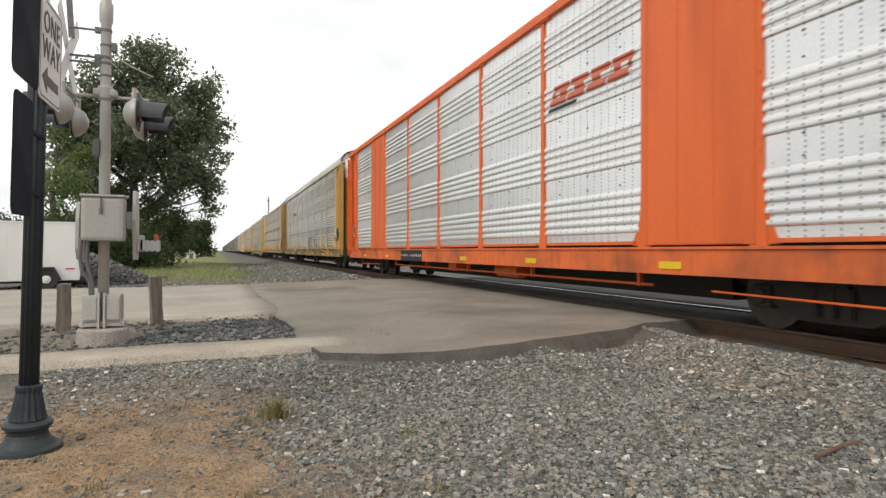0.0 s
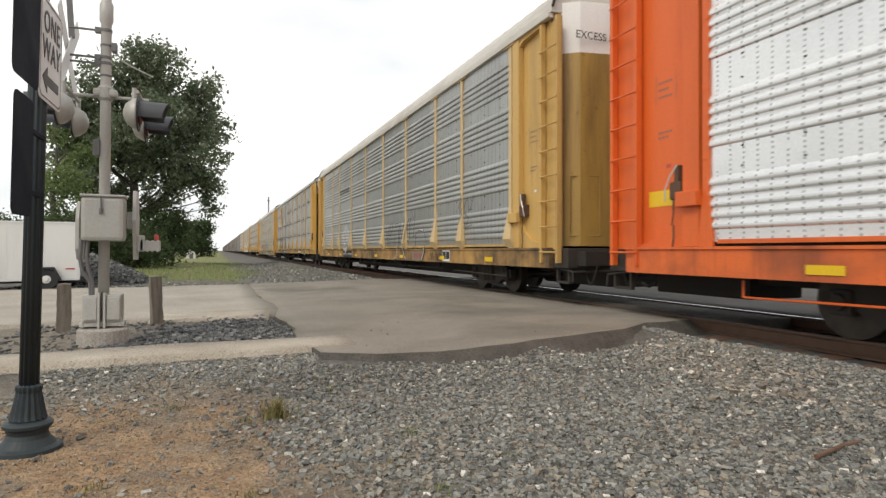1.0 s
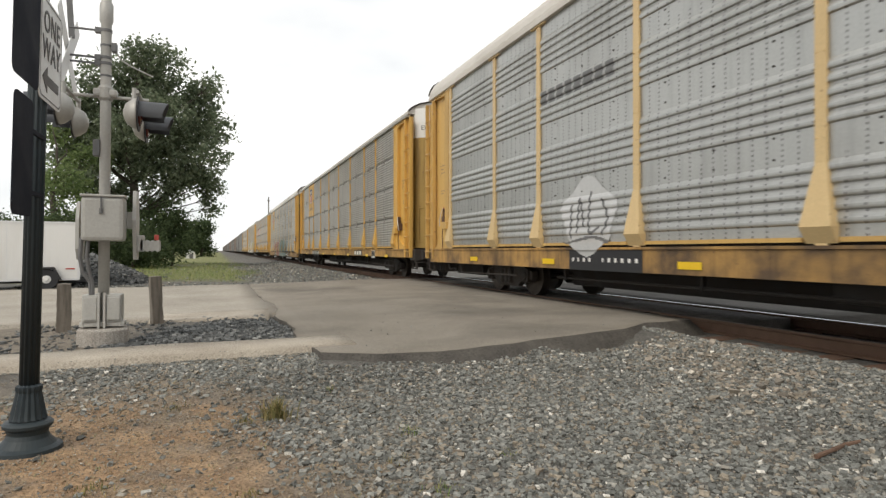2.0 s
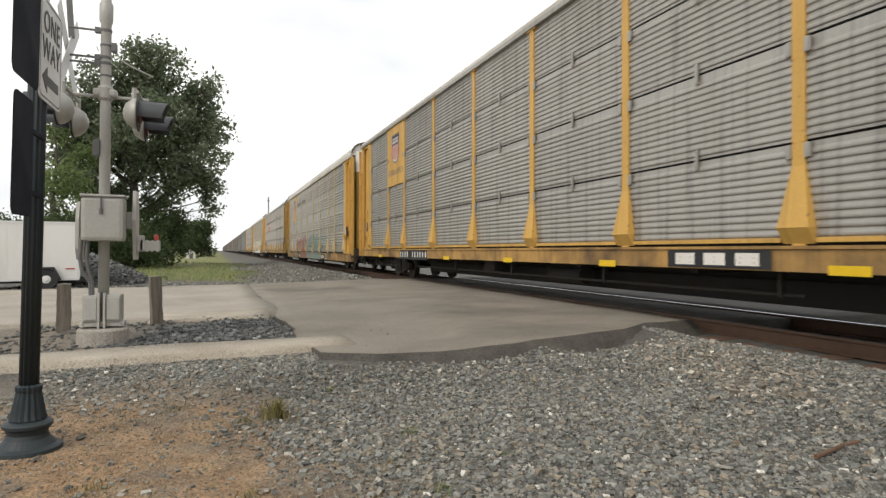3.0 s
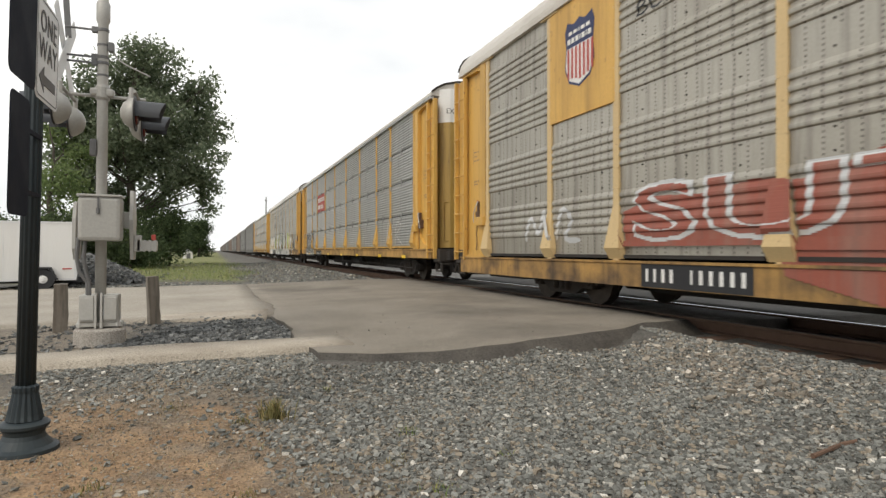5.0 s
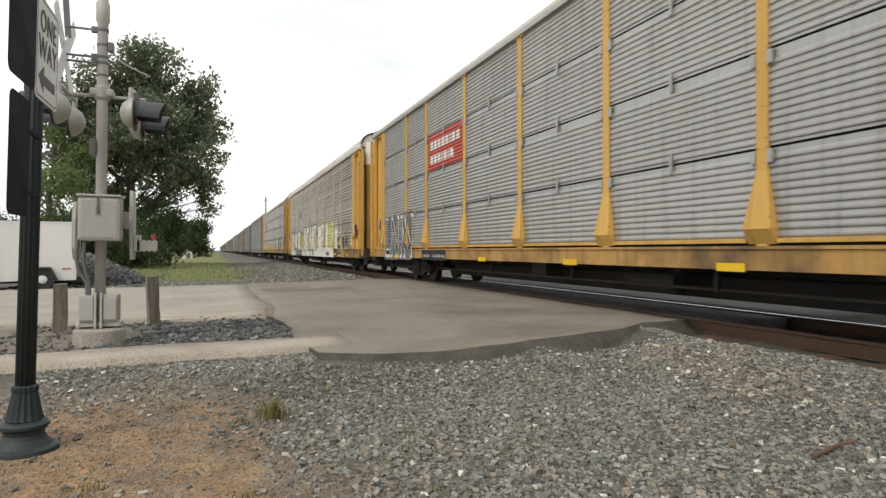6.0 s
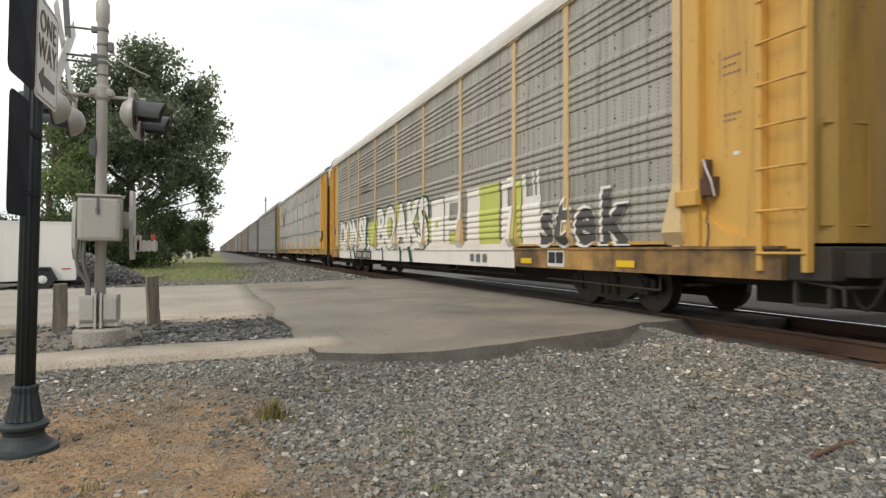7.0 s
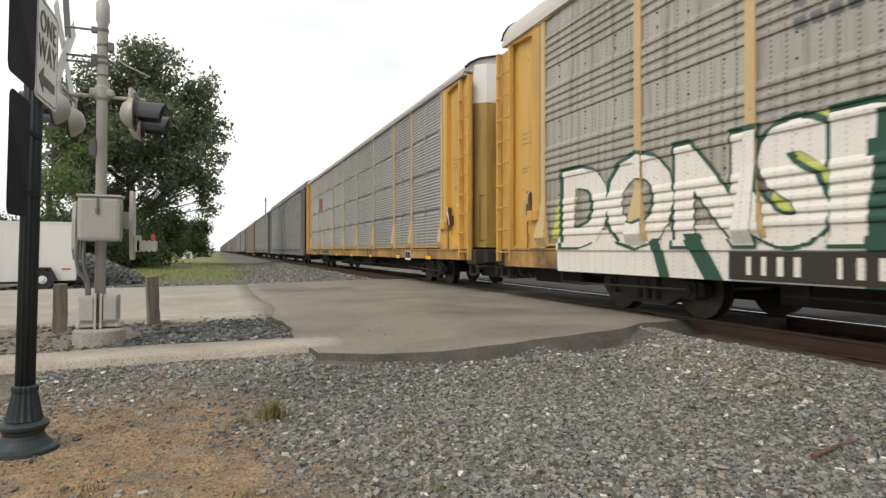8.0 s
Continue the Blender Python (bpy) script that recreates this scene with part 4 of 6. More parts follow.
def scatter(name, material, places, label, category, seed):
    """One mesh of many stones; places: rows of x, y, z, size."""
    rng = np.random.default_rng(seed)
    lib, ring = shape_library(40, rng)
    verts, faces = [], []
    for k, (x, y, z, size) in enumerate(places):
        v = lib[k % 40]
        a, b = rng.uniform(0, 6.28), rng.uniform(-0.8, 0.8)
        ca, sa, cb, sb = math.cos(a), math.sin(a), math.cos(b), math.sin(b)
        rot = np.array([(ca, -sa * cb, sa * sb), (sa, ca * cb, -ca * sb), (0, sb, cb)])
        verts.append(v @ rot.T * (size / 2) + (x, y, z))
        faces.append(ring + 8 * k)
    me = bpy.data.meshes.new(name)
    me.from_pydata(np.concatenate(verts).tolist(), [], np.concatenate(faces).tolist())
    me.materials.append(material)
    return tagged(new(name, me), label, category, kind="stuff")


def ballast_places(x0, x1, y0, y1, count, lo, hi, seed, keep):
    rng = np.random.default_rng(seed)
    out = []
    for _ in range(count):
        x, y = rng.uniform(x0, x1), rng.uniform(y0, y1)
        if rng.uniform() > keep(x, y):
            continue
        size = lo + (hi - lo) * rng.uniform() ** 2
        out.append((x, y, land(x, y) + 0.03 * noise.noise((x * 1.3, y * 1.3, 0.3)) + size * rng.uniform(0.0, 0.28), size))
    return out


def in_view(x, y):
    """The wedge of ground that lies before the tripod."""
    a = math.degrees(math.atan2(x, y))
    return -19 < a < 61


def near_density(x, y):
    if not in_view(x, y):
        return 0
    if y > ROAD_Y0 - 0.55 and 1.0 < x < 5.3:
        return 0.0 if y > ROAD_Y0 - 0.3 else 0.5
    k = 0.5 + 0.5 * noise.noise((x * 0.8, y * 0.8, 3.0))
    gravel = min(1, max(0, (x - 0.12 - 1.2 * (k - 0.5) + max(0, y - 5.0) * 1.1) / 0.9))
    return max(0.04 + 0.12 * (k > 0.6) + 0.35 * max(0, y - 4.7), gravel)


scatter("ballast", BALLASTM, ballast_places(-1.6, 6.0, 1.1, 6.65, 88000, 0.016, 0.052, 11, near_density), "loose grey crushed stone ballast with a few pale stones", "gravel", 1)
scatter("fine_gravel", FINEM, ballast_places(-2.2, 3.5, 1.6, 6.6, 30000, 0.006, 0.019, 12, lambda x, y: 0.9 if in_view(x, y) and not (y > 5.7 and x > 1) else 0), "fine brownish gravel and grit on bare dirt", "gravel", 2)
scatter("island_gravel", DARKSTONE, ballast_places(-2.6, 1.0, 7.5, 10.5, 9000, 0.03, 0.08, 13, lambda x, y: 1.0 if x > -1.0 + 0.3 * math.sin(y * 3) and y < 9.2 + 0.8 * (x + 1) * 0.5 else 0.12), "heap of dark crushed stone round the signal mast", "gravel", 3)
def edge_places(seed):
    """Grit that has worked its way over the path and along the broken edge of the asphalt."""
    rng = np.random.default_rng(seed)
    out = []
    for _ in range(1200):
        x, y = rng.uniform(-2.6, 1.3), 7.05 + rng.choice((-1, 1)) * (0.47 - 0.6 * abs(rng.normal(0, 0.1)))
        on = 6.68 < y < 7.44
        out.append((x, y, land(x, y) + (0.076 if on else 0.015), rng.uniform(0.006, 0.02)))
    for _ in range(500):
        x = rng.uniform(1.2, 4.2)
        y = 5.42 + abs(rng.normal(0, 0.07))
        out.append((x, y, land(x, y) + 0.012, rng.uniform(0.01, 0.04)))
    for _ in range(60):
        x, y = rng.uniform(1.4, 5.0), rng.uniform(6.4, 10)
        out.append((x, y, road_z(x, y) + 0.005, rng.uniform(0.008, 0.025)))
    return out


def berm_places(seed):
    """Larger tan and pale stones that lie on the slope up to the rails."""
    rng = np.random.default_rng(seed)
    out = []
    for _ in range(700):
        a = rng.uniform()
        x, y = 4.15 + 0.9 * a + rng.normal(0, 0.32), 3.4 + 2.3 * a * rng.uniform(0.6, 1.2) + rng.normal(0, 0.3)
        size = rng.uniform(0.025, 0.055) + 0.04 * (rng.uniform() > 0.96)
        if in_view(x, y) and x < 5.9 and y < 6.0:
            out.append((x, y, land(x, y) + 0.03 * noise.noise((x * 1.3, y * 1.3, 0.3)) + size * 0.35, size))
    return out


TANSTONE = stone_material("tan_stone", [(0.0, (0.16, 0.14, 0.115)), (0.5, (0.27, 0.235, 0.185)), (0.85, (0.36, 0.31, 0.25)), (0.93, (0.55, 0.49, 0.41)), (0.97, (0.72, 0.68, 0.60))])
scatter("pale_stones", TANSTONE, berm_places(23), "tan and pale stones on the slope beside the rails", "gravel", 19)
scatter("loose_grit", BALLASTM, edge_places(17), "loose grit on the path and along the asphalt edge", "gravel", 9)
scatter("trackside_gravel", BALLASTM, ballast_places(-6, 6.0, 20.2, 60, 26000, 0.05, 0.13, 14, lambda x, y: 1.0 if x > 1.5 + 1.3 * noise.noise((x * 0.3, y * 0.2, 1)) or y < 23 + noise.noise((x, y, 2)) else 0.05), "grey ballast beside the track beyond the road", "gravel", 4)


def mound_places(cx, cy, rx, ry, height, count, seed):
    rng = np.random.default_rng(seed)
    out = []
    for _ in range(count):
        a, r = rng.uniform(0, 6.28), rng.uniform() ** 0.5
        x, y = cx + rx * r * math.cos(a), cy + ry * r * math.sin(a)
        out.append((x, y, land(x, y) + height * (1 - r) ** 0.8 * (1 + 0.2 * noise.noise((x, y, 1))), rng.uniform(0.09, 0.2)))
    return out


bm = bmesh.new()
prof = [(1.9 * (1 - k / 8) + 0.02, -0.25 + 1.15 * (k / 8) ** 0.9) for k in range(9)]
lathe(bm, prof, 20)
heap = smooth(part("gravel_heap", bm, DARKSTONE))
heap.matrix_basis = pose(-4.3, 24.6, 0)
tagged(heap, "heap of grey crushed stone beside the road", "gravel heap")
hs = scatter("crushed_stone", DARKSTONE, mound_places(-4.3, 24.6, 2.0, 2.0, 1.0, 2600, 5), "", "", 6)
hs.parent = heap
hs.matrix_parent_inverse = heap.matrix_basis.inverted()


# ---- grass ----
def blades(name, material, rows, seed, label, category):
    """Thin bent blades; rows: x, y, z, height, lean."""
    rng = np.random.default_rng(seed)
    verts, faces = [], []
    for x, y, z, h, lean in rows:
        a = rng.uniform(0, 6.28)
        w = 0.0018 + 0.0018 * rng.uniform() + 0.002 * (h > 0.1)
        dx, dy = math.cos(a), math.sin(a)
        px, py = -dy * w, dx * w
        n = len(verts)
        l1, l2 = lean * h * 0.35, lean * h
        verts += [(x - px, y - py, z), (x + px, y + py, z), (x - px * 0.8 + dx * l1, y - py * 0.8 + dy * l1, z + h * 0.6), (x + px * 0.8 + dx * l1, y + py * 0.8 + dy * l1, z + h * 0.6), (x + dx * l2, y + dy * l2, z + h)]
        faces += [(n, n + 1, n + 3, n + 2), (n + 2, n + 3, n + 4)]
    me = bpy.data.meshes.new(name)
    me.from_pydata(verts, [], faces)
    me.materials.append(material)
    return tagged(new(name, me), label, category, kind="stuff")


STRAWM = stone_material("straw", [(0.0, (0.19, 0.13, 0.075)), (0.5, (0.31, 0.225, 0.135)), (0.85, (0.40, 0.30, 0.185)), (0.95, (0.24, 0.23, 0.12))])
GREENM = stone_material("grass_green", [(0.0, (0.08, 0.13, 0.035)), (0.6, (0.18, 0.25, 0.065)), (0.85, (0.34, 0.32, 0.12))])
TUFTM = stone_material("tuft_grass", [(0.0, (0.10, 0.10, 0.03)), (0.6, (0.22, 0.19, 0.07)), (0.9, (0.36, 0.28, 0.12))])
rng = np.random.default_rng(21)
rows = []
for _ in range(16000):
    x, y = rng.uniform(-2.2, 1.0), rng.uniform(1.8, 5.9)
    k = noise.noise((x * 1.1, y * 1.1, 7.0)) + 0.5 * noise.noise((x * 3.1, y * 3.1, 2.0))
    edge = 0.35 - max(0, x - 0.1) * 0.9 - max(0, y - 5.0) * 0.9
    if in_view(x, y) and k < edge:
        rows.append((x, y, land(x, y) + 0.03 * noise.noise((x * 1.3, y * 1.3, 0.3)), rng.uniform(0.005, 0.02), rng.uniform(1.0, 4.0)))
blades("dry_grass", STRAWM, rows, 31, "short dead straw-coloured grass flat on dirt", "grass")
for k, (tx, ty, n, h, mat) in enumerate(((0.40, 4.49, 130, 0.15, TUFTM), (0.18, 4.42, 40, 0.06, TUFTM), (-0.35, 2.75, 70, 0.05, GREENM), (0.45, 2.42, 110, 0.055, GREENM), (0.62, 2.2, 90, 0.07, GREENM), (1.25, 3.9, 50, 0.05, GREENM), (1.1, 2.9, 40, 0.05, GREENM), (-0.3, 4.9, 40, 0.04, TUFTM), (1.0, 3.4, 26, 0.035, TUFTM), (1.5, 4.4, 22, 0.03, TUFTM), (0.9, 5.2, 20, 0.04, GREENM), (1.7, 3.3, 18, 0.03, GREENM), (1.3, 2.5, 30, 0.035, TUFTM), (0.15, 3.1, 40, 0.03, TUFTM), (-0.6, 3.4, 50, 0.035, TUFTM), (2.2, 2.6, 16, 0.03, TUFTM))):
    rows = [(tx + rng.normal(0, 0.045), ty + rng.normal(0, 0.045), land(tx, ty) + 0.0, h * rng.uniform(0.4, 1.2), rng.uniform(0.1, 0.8)) for _ in range(n)]
    blades("grass_tuft" if mat is TUFTM else "weed", mat, rows, 40 + k, "small tuft of wiry grass growing in gravel" if mat is TUFTM else "low green weed growing in gravel", "grass")
rows = []
for _ in range(20000):
    x, y = rng.uniform(-14, 2.2), rng.uniform(24.5, 60)
    if noise.noise((x * 0.25, y * 0.12, 7.0)) > -0.25 + max(0, x) * 0.15:
        rows.append((x, y, land(x, y), rng.uniform(0.06, 0.26), rng.uniform(0.2, 0.9)))
far_grass = blades("verge_grass", GREENM, rows, 61, "rough green verge grass beyond the road", "grass")


# ---- post with street signs ----
def rounded(w, h, r, n=5):
    pts = []
    for cx, cy, a0 in ((w - r, h - r, 0), (-w + r, h - r, 90), (-w + r, -h + r, 180), (w - r, -h + r, 270)):
        for k in range(n + 1):
            a = radians(a0 + 90 * k / n)
            pts.append((cx + r * math.cos(a), cy + r * math.sin(a)))
    return pts


def text_mesh(body, size, depth, spacing=1.0, offset=0.0):
    """The built-in font as a bmesh in the xy plane, centred."""
    cu = bpy.data.curves.new("lettering", "FONT")
    cu.body = body
    cu.size = size
    cu.extrude = depth
    cu.offset = offset
    cu.space_character = spacing
    cu.align_x = "CENTER"
    cu.align_y = "CENTER"
    cu.resolution_u = 3
    ob = bpy.data.objects.new("lettering", cu)
    scene.collection.objects.link(ob)
    bpy.context.view_layer.update()
    me = bpy.data.meshes.new_from_object(ob.evaluated_get(bpy.context.evaluated_depsgraph_get()))
    bm = bmesh.new()
    bm.from_mesh(me)
    bpy.data.objects.remove(ob)
    bpy.data.curves.remove(cu)
    bpy.data.meshes.remove(me)
    return bm


def sign_post():
    thing = new("sign_post")
    thing.matrix_basis = pose(-1.075, 4.2, -0.24, 0, 1.3, 0)
    bm = bmesh.new()
    lathe(bm, [(0.185, -0.05), (0.185, 0.02), (0.18, 0.045), (0.15, 0.06), (0.115, 0.10), (0.105, 0.125), (0.112, 0.15), (0.130, 0.168), (0.132, 0.185), (0.118, 0.197), (0.095, 0.205)], 32)
    lathe(bm, [(0.10, 0.21), (0.092, 0.235), (0.066, 0.37), (0.07, 0.385), (0.07, 0.405), (0.055, 0.415)], 64, flute=0.10, flutes=16)
    part("base", bm, LAMPGREEN, thing, "fluted dark green cast base")
    bm = bmesh.new()
    lathe(bm, [(0.052, 0.40), (0.048, 3.6)], 72, flute=0.13, flutes=12)
    smooth(part("pole", bm, LAMPGREEN, thing))
    # white sign, parallel to the track
    bm = bmesh.new()
    prism(bm, [(a, b) for a, b in rounded(0.25, 0.305, 0.05)], "x", -0.002, 0.002)
    sign = part("sign_plate", bm, SIGNWHITE, thing, "white one-way sign with black lettering")
    sign.matrix_basis = pose(0.056, 0.035, 2.42)
    bm = bmesh.new()
    outer, inner = rounded(0.235, 0.290, 0.045), rounded(0.226, 0.281, 0.038)
    vo = [bm.verts.new((0.0035, a, b)) for a, b in outer]
    vi = [bm.verts.new((0.0035, a, b)) for a, b in inner]
    for i in range(len(vo)):
        j = (i + 1) % len(vo)
        bm.faces.new((vo[i], vo[j], vi[j], vi[i]))
    part("border", bm, SIGNINK, sign)
    for body, z in (("ONE", 0.16), ("WAY", 0.0)):
        bm = text_mesh(body, 0.195, 0.001, 1.12, 0.001)
        bmesh.ops.transform(bm, verts=bm.verts[:], matrix=Matrix.Translation((0.005, 0.0, z)) @ Matrix.Rotation(math.pi / 2, 4, "Z") @ Matrix.Rotation(math.pi / 2, 4, "X") @ Matrix.Diagonal((0.84, 0.95, 1, 1)))
        part("lettering", bm, SIGNINK, sign)
    bm = bmesh.new()
    prism(bm, [(-0.185, -0.17), (-0.08, -0.095), (-0.08, -0.145), (0.175, -0.145), (0.175, -0.205), (-0.08, -0.205), (-0.08, -0.25)], "x", 0.0025, 0.005)
    part("arrow", bm, SIGNINK, sign)
    for z0, z1 in ((2.13, 2.77), (1.41, 2.06)):
        bm = bmesh.new()
        prism(bm, [(a, b) for a, b in rounded(0.23 if z0 > 2 else 0.17, (z1 - z0) / 2, 0.05)], "x", -0.0025, 0.0025)
        back = part("sign_plate", bm, SIGNBACK, thing, "dark back of a street sign")
        back.matrix_basis = pose(0.058, -0.45, (z0 + z1) / 2) if z0 > 2 else pose(0.05, -0.44, (z0 + z1) / 2)
    for z in (1.55, 1.9, 2.2, 2.55):
        bm = bmesh.new()
        box(bm, 0.03, 0.048, -0.4, 0.02, z - 0.012, z + 0.012)
        part("bracket", bm, SIGNBACK, thing)
    tagged(thing, "dark green fluted post carrying street signs", "sign post")


sign_post()


# ---- crossing signal ----
HOODM = weathered("slate_hood_paint", (0.055, 0.060, 0.068), (0.09, 0.09, 0.09), 0.5)
LENSM = weathered("dark_red_lens", (0.10, 0.01, 0.01), (0.05, 0.01, 0.01), 0.25, 0, 0.3)


def signal_light(parent, x, y, z, face):
    """One flasher: housing, target disc and hood; face is +1 or -1 along the street."""
    bm = bmesh.new()
    prof = [(0.185, 0.0), (0.185, 0.015), (0.172, 0.05), (0.12, 0.12), (0.05, 0.15), (0.02, 0.155)]
    lathe(bm, prof, 24)
    bmesh.ops.transform(bm, verts=bm.verts[:], matrix=Matrix.Translation((x, y, z)) @ Matrix.Rotation(-face * math.pi / 2, 4, "Y"))
    unit = smooth(part("signal_light", bm, BOXGREY, parent, "grey flasher housing with a black hood"))
    bm = bmesh.new()
    lathe(bm, [(0.205, 0.0), (0.205, 0.012), (0.18, 0.014)], 28)
    bmesh.ops.transform(bm, verts=bm.verts[:], matrix=Matrix.Translation((x + face * 0.012, y, z)) @ Matrix.Rotation(-face * math.pi / 2, 4, "Y"))
    part("target_disc", bm, BLACKP, unit)
    bm = bmesh.new()
    n = 14
    for r in (0.155, 0.15):
        for k in range(n):
            a0, a1 = radians(-20 + 220 * k / n), radians(-20 + 220 * (k + 1) / n)
            def ln(a):
                return 0.27 + 0.06 * max(0, math.sin(a))
            q = [(0.01, a0), (ln(a0), a0), (ln(a1), a1), (0.01, a1)]
            bm.faces.new([bm.verts.new((x + face * l, y + r * math.cos(a), z + r * math.sin(a) - 0.02 * l)) for l, a in q])
    bmesh.ops.remove_doubles(bm, verts=bm.verts[:], dist=0.0005)
    smooth(part("hood", bm, HOODM, unit))
    bm = bmesh.new()
    lathe(bm, [(0.145, 0.0), (0.12, 0.02), (0.02, 0.03)], 20)
    bmesh.ops.transform(bm, verts=bm.verts[:], matrix=Matrix.Translation((x + face * 0.014, y, z)) @ Matrix.Rotation(face * math.pi / 2, 4, "Y"))
    smooth(part("lens", bm, LENSM, unit))
    bm = bmesh.new()
    tube(bm, (x - face * 0.04, y, z + 0.15), (x - face * 0.04, y, z + 0.30), 0.028, None, 8)
    part("light_stem", bm, BOXGREY, unit)


def crossing_signal():
    thing = new("crossing_signal")
    thing.matrix_basis = pose(-1.31, 8.15, -0.15, 0, 0.45, 0)
    bm = bmesh.new()
    lathe(bm, [(0.285, -0.1), (0.28, 0.17), (0.26, 0.195)], 24)
    part("footing", bm, CONCM, thing, "round concrete footing")
    bm = bmesh.new()
    lathe(bm, [(0.062, 0.2), (0.060, 3.1), (0.059, 3.88), (0.076, 3.92), (0.076, 4.12), (0.056, 4.16), (0.055, 4.9)], 20)
    smooth(part("mast", bm, GALVPOLE, thing))
    for k, x in enumerate((-0.122, 0.122)):
        bm = bmesh.new()
        box(bm, x - 0.085, x + 0.085, -0.12, 0.12, 0.27, 0.60, 0.02)
        b = part("base_box", bm, BOXGREY, thing)
        bm = bmesh.new()
        box(bm, x - 0.07, x + 0.07, -0.135, -0.118, 0.30, 0.57, 0.006)
        part("cover", bm, GALVPOLE, b)
    bm = bmesh.new()
    for x in (-0.03, 0.03):
        box(bm, x - 0.012, x + 0.012, -0.15, -0.09, 0.2, 0.62)
    box(bm, -0.24, 0.24, -0.10, 0.10, 0.215, 0.27, 0.01)
    for x in (-0.2, 0.2):
        tube(bm, (x, -0.09, 0.215), (x, -0.09, 0.31), 0.02, None, 6)
    part("base_flange", bm, GALVPOLE, thing)
    # gate mechanism
    bm = bmesh.new()
    box(bm, -0.19, 0.255, -0.34, -0.08, 1.24, 1.76, 0.045)
    gate = part("gate_mechanism", bm, BOXGREY, thing, "grey metal gate mechanism box")
    bm = bmesh.new()
    box(bm, -0.2, 0.265, -0.355, -0.07, 1.755, 1.785, 0.012)
    part("lid", bm, BOXGREY, gate)
    bm = bmesh.new()
    box(bm, 0.01, 0.03, -0.36, -0.335, 1.62, 1.75, 0.006)
    tube(bm, (0.02, -0.35, 1.62), (0.02, -0.35, 1.56), 0.02, None, 8)
    part("hasp", bm, GREYP, gate)
    bm = bmesh.new()
    prism(bm, [(-0.1, 1.02), (0.12, 1.02), (0.16, 1.2), (0.16, 1.62), (0.08, 1.72), (-0.12, 1.70), (-0.18, 1.5), (-0.18, 1.15)], "x", -0.27, -0.235)
    part("gate_arm_bracket", bm, GALVPOLE, gate)
    bm = bmesh.new()
    prism(bm, [(-0.05, 1.02), (0.14, 1.02), (0.2, 1.5), (0.12, 1.86), (-0.1, 1.86), (-0.16, 1.5)], "x", 0.32, 0.36)
    box(bm, 0.25, 0.33, -0.1, 0.1, 1.40, 1.6, 0.01)
    box(bm, 0.36, 0.44, -0.06, 0.06, 1.12, 1.32, 0.01)
    part("gate_arm_bracket", bm, GALVPOLE, gate)
    bm = bmesh.new()
    box(bm, 0.36, 0.62, -0.05, 0.05, 1.13, 1.25, 0.008)
    for k in range(4):
        box(bm, 0.40 + k * 0.06, 0.425 + k * 0.06, -0.06, 0.06, 1.12, 1.26)
    part("counterweight", bm, GALVPOLE, gate)
    bm = bmesh.new()
    box(bm, 0.55, 0.60, -0.03, 0.03, 1.26, 1.33, 0.01)
    part("tip_light", bm, RED, gate, "small red light")
    # raised gate arm behind the mast
    bm = bmesh.new()
    prism(bm, [(-0.41, 3.70), (-0.35, 3.70), (-0.43, 4.95), (-0.49, 4.95)], "y", 0.02, 0.06)
    arm = part("gate_arm", bm, GREYP, thing, "raised gate arm")
    arm.matrix_basis = pose(0, 0.05, 0)
    # hoses down to the foot
    bm = bmesh.new()
    for x0, x1 in ((-0.2, -0.12), (-0.13, -0.1)):
        pts = [(x0, -0.2, 1.28), (x0 - 0.02, -0.18, 1.05), (x0, -0.15, 0.88), (x1, -0.12, 0.75), (x1, -0.1, 0.6)]
        for a, b in zip(pts, pts[1:]):
            tube(bm, a, b, 0.022, None, 8)
    part("conduit", bm, GREYP, thing)
    # lights on their cross arm
    bm = bmesh.new()
    tube(bm, (-0.44, 0.0, 3.0), (0.47, 0.0, 3.0), 0.022, None, 10)
    for x in (-0.36, 0.39):
        tube(bm, (x, -0.42, 3.0), (x, 0.40, 3.0), 0.022, None, 10)
    lathe(bm, [(0.07, 2.95), (0.085, 2.98), (0.085, 3.1), (0.07, 3.13)], 16)
    box(bm, -0.13, 0.13, -0.07, 0.07, 2.99, 3.09, 0.03)
    part("cross_arm", bm, BOXGREY, thing)
    for x, face in ((-0.40, -1), (0.40, 1)):
        for y in (-0.40, 0.38):
            signal_light(thing, x, y, 2.74, face)
    # crossbuck on two standoffs
    for turn in (45, -45):
        bm = bmesh.new()
        prism(bm, rounded(0.61, 0.10, 0.01, 1), "x", -0.004, 0.004)
        blade = part("crossbuck_blade", bm, SIGNWHITE, thing, "white crossbuck blade seen on edge")
        blade.matrix_basis = Matrix.Translation((-0.39 + turn * 0.0002, 0, 3.5)) @ Matrix.Rotation(radians(turn), 4, "X")
    bm = bmesh.new()
    for z in (3.80, 3.47, 3.40):
        tube(bm, (-0.40, 0, z), (0, 0, z), 0.014, None, 8)
        lathe(bm, [(0.066, z - 0.018), (0.068, z), (0.066, z + 0.018)], 16)
        box(bm, -0.12, -0.055, -0.03, 0.03, z - 0.035, z + 0.035, 0.008)
    for z in (3.25, 3.62):
        lathe(bm, [(0.065, z - 0.012), (0.065, z + 0.012)], 16)
    box(bm, 0.06, 0.12, -0.05, 0.05, 3.55, 3.66, 0.01)
    part("clamp", bm, GREYP, thing)
    bm = bmesh.new()
    pts = [(0.1, 0, 3.58), (0.16, 0, 3.47), (0.28, 0, 3.40), (0.42, 0, 3.34), (0.52, 0, 3.30)]
    for a, b in zip(pts, pts[1:]):
        tube(bm, a, b, 0.009, None, 6)
    part("cable", bm, BOXGREY, thing)
